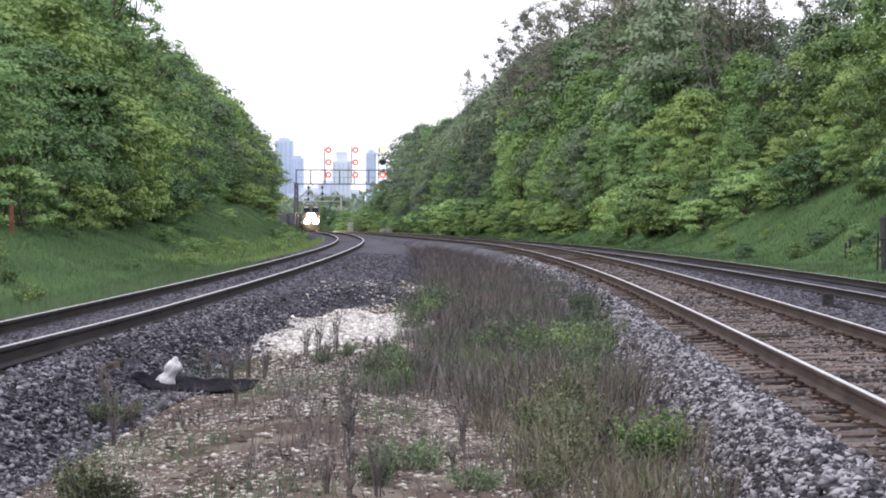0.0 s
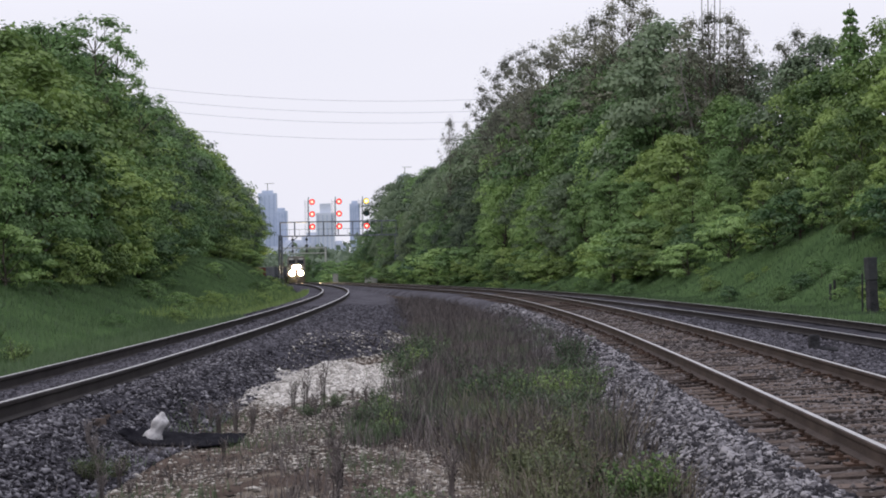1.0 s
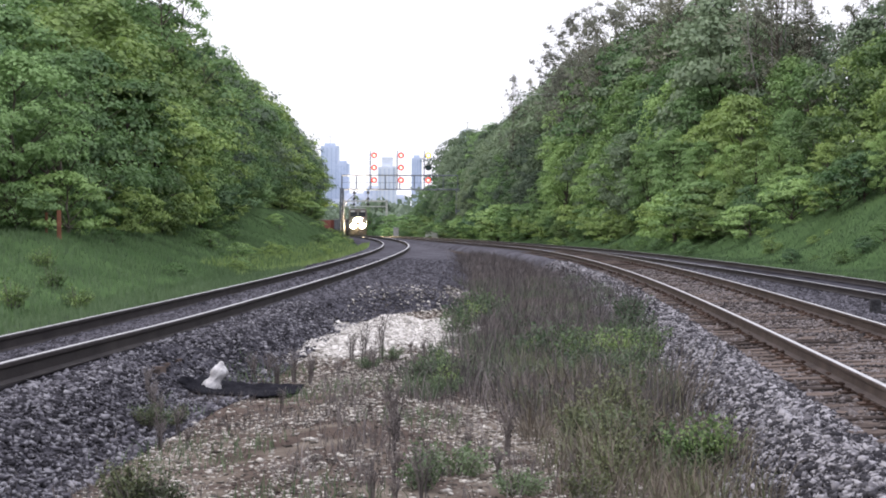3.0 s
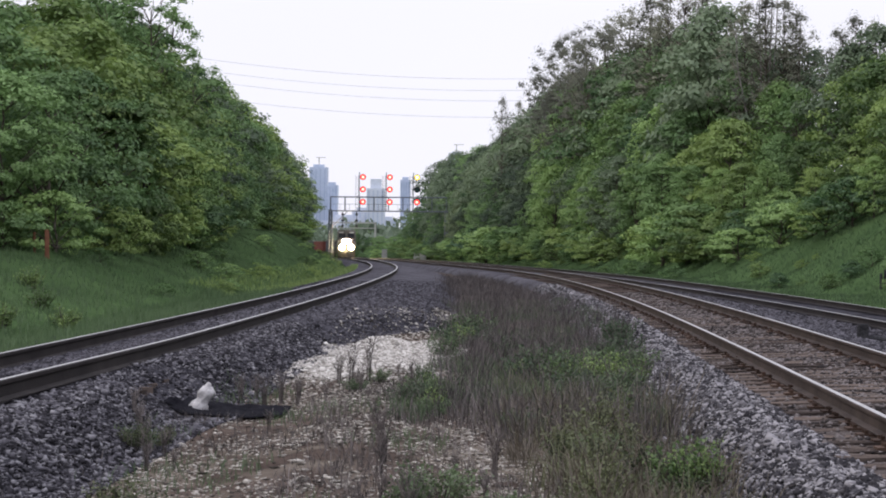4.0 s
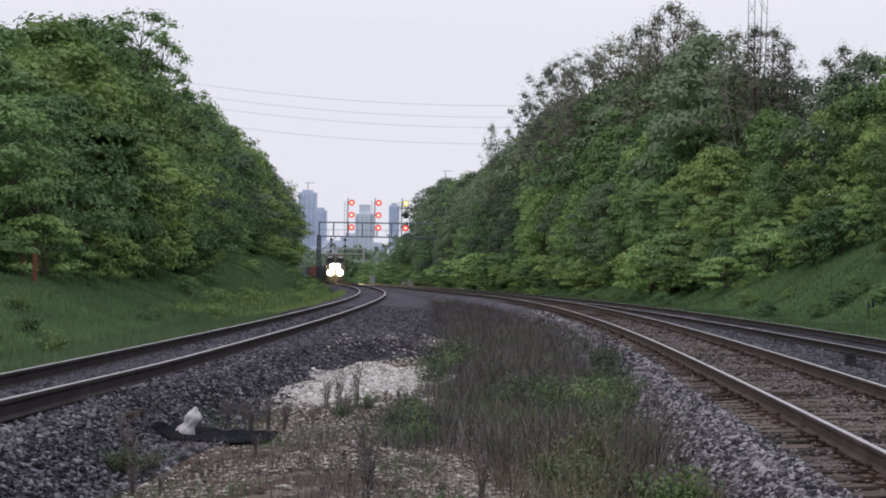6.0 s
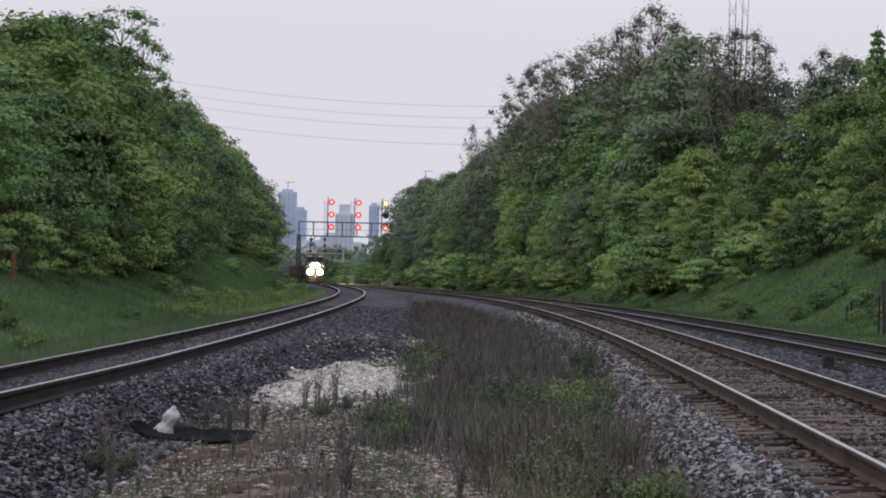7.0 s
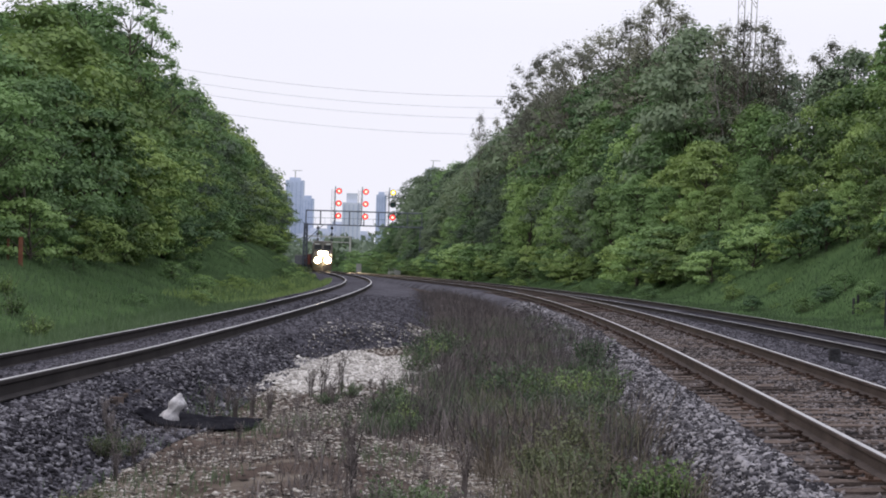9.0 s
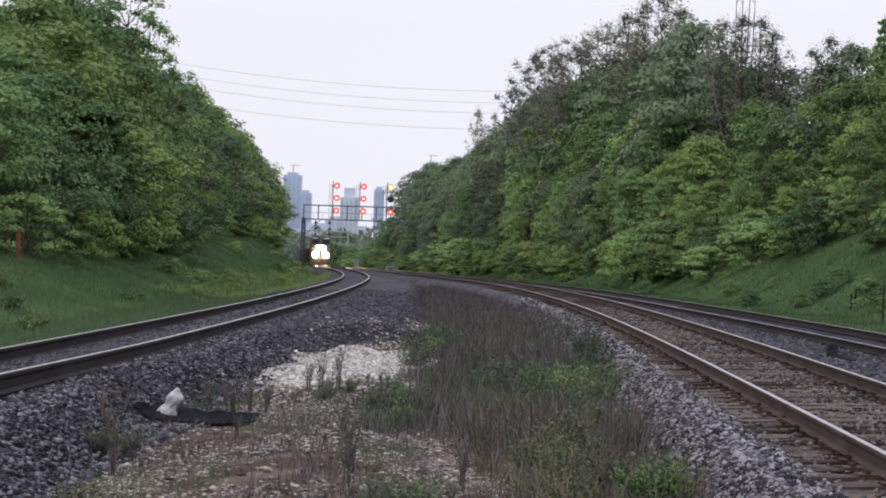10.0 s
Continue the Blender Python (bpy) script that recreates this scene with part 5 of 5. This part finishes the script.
WEEDS = []
WEEDS += [build_weed(1, 0.42, 0.34, M_WEED, "leafy green weed growing between the tracks"), build_weed(2, 0.3, 0.45, M_WEED, "low spreading green weed in the gravel"), build_weed(3, 0.5, 0.3, M_WEED, "green weed among dry stalks"), build_weed(4, 0.4, 0.33, M_YELLOWISH, "bright yellowish green weed beside the ballast"), build_weed(5, 0.5, 0.28, M_OLIVE, "tall olive-coloured weed among straw grass")]
placed = set()
for i, wx, wy, s in ((3, 1.47, 14.45, 1.0), (3, 1.58, 14.7, 0.8), (4, -3.1, 16.6, 0.5), (4, -2.95, 17.2, 0.45), (4, 0.75, 13.4, 0.7), (4, 0.9, 14.4, 0.75), (4, 0.85, 15.6, 0.8), (4, 1.05, 16.8, 0.85), (4, 0.95, 18.0, 0.9), (4, 1.2, 19.2, 0.9), (4, 0.55, 12.4, 0.6), (4, 0.7, 17.2, 0.6), (1, 1.2, 26.5, 1.3), (0, 0.5, 25.0, 1.1), (1, 1.7, 28.0, 1.2), (1, 0.9, 23.5, 1.0), (0, 2.1, 30.0, 1.0), (1, -0.75, 22.5, 0.9), (0, -0.9, 21.3, 0.7), (0, -0.35, 38.0, 1.4), (1, -0.55, 34.5, 1.2), (2, 1.0, 25.0, 0.9), (1, 1.5, 24.0, 1.1), (0, 0.7, 27.0, 1.2), (2, 1.9, 26.0, 0.9), (0, 2.2, 33.0, 1.2), (1, 0.4, 19.0, 0.8), (2, -0.55, 13.0, 0.7), (1, -0.35, 14.0, 0.8), (0, 0.9, 16.5, 0.7), (2, 1.3, 20.0, 0.9), (4, -2.35, 12.2, 0.75), (4, -2.15, 12.1, 0.6), (4, -2.5, 12.4, 0.6), (1, -3.1, 17.0, 0.55), (0, 1.7, 29.0, 1.0), (2, 0.2, 31.0, 0.8), (1, -1.6, 23.0, 0.5), (0, -1.4, 24.0, 0.5), (1, 1.4, 14.3, 0.8), (1, -0.62, 20.6, 0.7), (0, -0.7, 21.9, 0.75), (1, -0.6, 23.6, 0.8), (0, -0.75, 31.5, 1.0), (1, -0.6, 36.5, 1.3), (0, -0.9, 24.9, 0.6), (1, 0.1, 13.0, 0.6), (4, 1.2, 15.0, 0.8), (4, 0.6, 16.2, 0.7), (3, 0.75, 24.6, 0.9), (3, 1.15, 25.2, 0.85), (3, 1.6, 25.8, 0.95), (3, 1.9, 24.9, 0.8), (3, 0.95, 26.6, 0.9), (3, 1.35, 27.2, 0.8), (3, 1.75, 27.6, 0.85), (0, 2.0, 26.4, 1.0), (3, 0.4, 25.9, 0.7), (0, 1.5, 22.6, 0.8), (0, 0.6, 22.0, 0.7), (3, -0.62, 21.2, 0.55), (3, -0.7, 23.0, 0.6), (3, -0.55, 35.5, 0.9), (3, 1.62, 14.5, 0.9)):
    z = float(bed_z(np.array([wx]), np.array([wy]))[0])
    m = pose(wx, wy, z, 0, 0, 77 * wx + 31 * wy) @ Matrix.Scale(s, 4)
    if i in placed:
        copy_thing(WEEDS[i], m).matrix_basis = m
    else:
        WEEDS[i].matrix_basis = m
        placed.add(i)
# dead branching weeds before the pale patch, round the sheet and along the near edge of the stalks


def build_dead_weed(seed, height, stems):
    g = random.Random(seed)
    d = thing("dead_weed", "dead dark branching weed standing in the gravel", "weed", group="dead weeds")
    for k in range(stems):
        a, h = g.uniform(0, 6.28), height * g.uniform(0.55, 1.1)
        r = 0.3 * h * g.uniform(0.3, 1.1)
        pts = [Vector((0.02 * math.cos(a), 0.02 * math.sin(a), -0.02)), Vector((0.35 * r * math.cos(a), 0.35 * r * math.sin(a), h * 0.5)), Vector((r * math.cos(a), r * math.sin(a), h))]
        vs, fs = polytube(pts, [0.005, 0.004, 0.002], 4)
        for q in range(5):
            at = pts[1].lerp(pts[2], g.uniform(0, 0.9))
            b = g.uniform(0, 6.28)
            tip = at + Vector((math.cos(b), math.sin(b), g.uniform(0.4, 1.4))) * height * g.uniform(0.1, 0.22)
            tv, tf = polytube([at, at.lerp(tip, 0.5) + Vector((0, 0, 0.01)), tip], [0.003, 0.0025, 0.0015], 4)
            fs.extend([tuple(i + len(vs) for i in f) for f in tf])
            vs.extend(tv)
        under(new("stalk", make_mesh("stalk", vs, fs, M_DRY)), d)
    return d


DEAD = [build_dead_weed(3, 0.5, 8), build_dead_weed(4, 0.4, 12), build_dead_weed(5, 0.3, 10)]
spots = [(0, -1.75, 24.0, 1.1), (0, -1.55, 24.3, 1.25), (1, -1.95, 24.6, 0.9), (2, -2.95, 22.6, 1.1), (1, -3.05, 16.9, 0.8), (1, -3.2, 17.4, 0.85), (2, -2.8, 16.4, 0.9), (2, -3.4, 18.2, 0.9), (1, -2.6, 22.0, 0.9), (1, -2.45, 22.4, 0.9), (2, -2.8, 22.9, 1.0)]
scatter = random.Random(44)
for k in range(11):
    spots.append((scatter.choice((1, 2)), scatter.uniform(-1.0, 0.4), scatter.uniform(12.0, 16.5), scatter.uniform(0.6, 1.1)))
for k in range(4):
    spots.append((scatter.choice((1, 2)), scatter.uniform(-3.1, -1.6), scatter.uniform(12.2, 19.0), scatter.uniform(0.45, 0.8)))
for k in range(9):
    spots.append((scatter.choice((0, 1)), scatter.uniform(-2.4, -1.0), scatter.uniform(21.5, 25.0), scatter.uniform(0.5, 0.9)))
seen = set()
for i, wx, wy, size in spots:
    m = pose(wx, wy, float(bed_z(np.array([wx]), np.array([wy]))[0]), 0, 0, 61 * wx + 17 * wy) @ Matrix.Scale(size, 4)
    if i in seen:
        copy_thing(DEAD[i], m).matrix_basis = m
    else:
        DEAD[i].matrix_basis = m
        seen.add(i)
# pale flowering weeds on the grass beside the rail
for wx, wy in ((-8.0, 31.0), (-8.6, 36.5), (-7.6, 34.0), (-9.6, 40.0)):
    m = pose(wx, wy, float(ground_z(wx, wy)), 0, 0, 50 * wx) @ Matrix.Scale(1.1, 4)
    ob = copy_thing(WEEDS[3], m)
    ob.matrix_basis = m
    tagged(ob, "pale leafy weed on the grass bank")


# ---- loose stones ----
OCTA_F = np.array([(0, 2, 4), (2, 1, 4), (1, 3, 4), (3, 0, 4), (2, 0, 5), (1, 2, 5), (3, 1, 5), (0, 3, 5)])
OCTA_V = np.array([(1, 0, 0), (-1, 0, 0), (0, 1, 0), (0, -1, 0), (0, 0, 1), (0, 0, -1)], float)


def stones(name, x, y, size, material, label, sink=0.3, flat=0.75):
    """Angular broken stones, each turned and shaped at random."""
    n = len(x)
    s = size * np.exp(rng.normal(0, 0.28, n))
    v = OCTA_V[None] * (1 + 0.45 * rng.uniform(-1, 1, (n, 6, 1))) + rng.normal(0, 0.16, (n, 6, 3))
    v *= np.stack([rng.uniform(0.75, 1.3, n), rng.uniform(0.75, 1.3, n), rng.uniform(0.5, 0.9, n)], 1)[:, None]
    q = rng.normal(size=(n, 4))
    q[:, 0] *= 2.0
    q /= np.linalg.norm(q, axis=1)[:, None]
    w, a, b, c = q.T
    rot = np.stack([np.stack([1 - 2 * (b * b + c * c), 2 * (a * b - c * w), 2 * (a * c + b * w)], 1), np.stack([2 * (a * b + c * w), 1 - 2 * (a * a + c * c), 2 * (b * c - a * w)], 1), np.stack([2 * (a * c - b * w), 2 * (b * c + a * w), 1 - 2 * (a * a + b * b)], 1)], 1)
    v = np.einsum("nij,nkj->nki", rot, v) * (s / 2)[:, None, None] * np.array([1.15, 1.15, flat])
    z = bed_z(x, y) + s * (0.5 - sink) * 0.75 * flat
    v += np.stack([x, y, z], 1)[:, None]
    f = (OCTA_F[None] + 6 * np.arange(n)[:, None, None]).reshape(-1, 3)
    return stuff(name, v.reshape(-1, 3), f, material, label, "stones")


def rows_of(n, y0, y1, lo, hi, power=1.0):
    y = y0 + (y1 - y0) * rng.uniform(0, 1, n) ** power
    a, b = lo(y), hi(y)
    return a + (b - a) * rng.uniform(0, 1, n), y


def off_rails(x, y, clear=0.1):
    ok = np.ones(len(x), bool)
    for line in (x_left, x_near, x_far):
        for side in (-0.755, 0.755):
            ok &= np.abs(x - line(y) - side) > clear
    return x[ok], y[ok]


x, y = off_rails(*rows_of(32000, 11, 34, lambda y: x_left(y) - 0.95, lambda y: x_left(y) + 2.25, 0.9))
inside = np.abs(x - x_left(y)) < 0.75
stones("crib_stones", x[inside], y[inside], 0.036, M_STONE_FAR, "fine grey ballast between the rails", 0.3)
x, y = x[~inside], y[~inside]
stones("ballast_stones", x, y, 0.044, M_STONE, "grey broken ballast stones along the curving track", 0.25)
x, y = off_rails(*rows_of(24000, 34, 75, lambda y: x_left(y) - 1.0 - 0.7 * smooth(45, 60, y), lambda y: x_left(y) + 2.2 + 1.6 * smooth(35, 43, y), 1.2))
stones("ballast_stones", x, y, 0.06, M_STONE_FAR, "grey broken ballast stones along the curving track", 0.2)
x, y = off_rails(*rows_of(30000, 9.5, 30, lambda y: x_near(y) - 2.4, lambda y: x_near(y) - 1.25, 0.9))
stones("ballast_stones", x, y, 0.041, M_SHOULDER, "grey broken ballast stones on the track shoulder", 0.2, 0.9)
x, y = off_rails(*rows_of(11000, 30, 75, lambda y: x_near(y) - 2.4, lambda y: x_near(y) - 1.2, 1.2))
stones("ballast_stones", x, y, 0.06, M_SHOULDER, "grey broken ballast stones on the track shoulder", 0.2, 0.9)
x, y = off_rails(*rows_of(17000, 18, 80, lambda y: x_near(y) + 1.15, lambda y: x_far(y) - 0.85, 1.2))
stones("ballast_stones", x, y, 0.06, M_STONE_FAR, "grey broken ballast stones between two tracks", 0.2)
x, y = off_rails(*rows_of(36000, 10, 60, lambda y: x_near(y) - 1.3, lambda y: x_near(y) + 1.25, 1.2))
thin = (x > x_near(y) - 0.8) | (rng.uniform(0, 1, len(x)) < 0.3)
x, y = x[thin], y[thin]
stones("crib_stones", x, y, 0.042, M_BROWN_STONE, "brownish fine ballast between the ties", 0.3)
x, y = rows_of(26000, 10, 27, lambda y: -3.0 + 0 * y, lambda y: 1.0 + 0 * y, 0.9)
bare = np.sin(2.1 * x + 0.5 * y) + np.sin(1.3 * y - 1.7 * x + 1) + rng.normal(0, 0.6, len(x))
x, y = x[bare > -0.6], y[bare > -0.6]
stones("path_gravel", x, y, 0.030, M_PALE_MIX, "pale gravel strewn over the dirt path", 0.35, 0.5)
x, y = rows_of(1100, 10.5, 24, lambda y: -3.0 + 0 * y, lambda y: 0.6 + 0 * y, 0.9)
stones("path_stones", x, y, 0.06, M_PALE_MIX, "larger pale stones on the dirt path", 0.35, 0.4)
t_ = rng.uniform(0, 2 * np.pi, 24000)
r_ = np.sqrt(rng.uniform(0, 1, 24000))
wob = 1 + 0.18 * np.sin(3 * t_ + 1) + 0.12 * np.sin(7 * t_)
x, y = -1.80 + 1.12 * r_ * wob * np.cos(t_) + 0.25 * r_ * np.sin(t_), 31.8 + 5.2 * r_ ** 0.85 * wob * np.sin(t_)
stones("pale_gravel_patch", x, y, 0.052, M_PALE, "patch of whitish crushed limestone between the tracks", 0.35)
t_, r_ = rng.uniform(0, 2 * np.pi, 800), np.sqrt(rng.uniform(0, 1, 800))
stones("pale_gravel_patch", -1.15 + 0.32 * r_ * np.cos(t_), 47.5 + 3.0 * r_ * np.sin(t_), 0.07, M_PALE_MIX, "small patch of pale crushed limestone", 0.35)

x, y = rows_of(1300, 24.5, 31, lambda y: -2.9 + 0 * y, lambda y: -0.6 + 0 * y)
stones("path_gravel", x, y, 0.05, M_PALE, "scattered whitish stones before the pale patch", 0.35)
x, y = rows_of(2200, 33, 45, lambda y: -3.0 + 0 * y, lambda y: -0.7 + 0 * y)
stones("path_gravel", x, y, 0.05, M_PALE_MIX, "mixed gravel behind the pale patch", 0.35)
x, y = off_rails(*rows_of(15000, 10.5, 20, lambda y: x_left(y) + 0.2, lambda y: x_left(y) + 2.25))
inside = np.abs(x - x_left(y)) < 0.9
stones("ballast_stones", x[~inside], y[~inside], 0.042, M_STONE, "grey broken ballast stones along the curving track", 0.15)

# ---- ties and tie plates ----
for track, line, drop, sunk in TRACKS:
    nearest = line is x_near
    for i in range(215):
        y = -14.25 + 0.53 * i
        tang = math.degrees(math.atan(float(line(y + 0.5) - line(y - 0.5))))
        tilt = math.degrees(math.atan(CANT / 1.51))
        jig = random.Random(i * 7 + int(drop * 10) + (1 if nearest else 0))
        m = pose(float(line(y)) + jig.uniform(-0.06, 0.06), y, float(grade(y)) + drop + sunk + (jig.uniform(-0.004, 0.012) if nearest else 0), 0, -tilt, -tang + jig.uniform(-1, 1))
        tie = under(new("tie", TIES[i % 5]), track)
        tie.matrix_basis = m
        if nearest and 43 < i < 163:
            for side in (-1, 1):
                pl = under(new("tie_plate", PLATE), track)
                pl.matrix_basis = m @ Matrix.Translation((side * 0.755, 0, 0))


def motions():
    """The train creeps nearer round the curve."""
    def on_track(y):
        tang = float(x_left(y + 2) - x_left(y - 2)) / 4
        return pose(float(x_left(y)), y, float(grade(y)) + RAIL_H, 0, 0, -math.degrees(math.atan(tang)))
    for ob, back_by in [(loco, 0.0)] + [(c, 22.3 + 16.6 * i) for i, c in enumerate(cars)]:
        walk(ob, [(t, on_track(335.0 - 5.0 * t + back_by)) for t in (0, 2, 4, 6, 8, 10)])


motions()
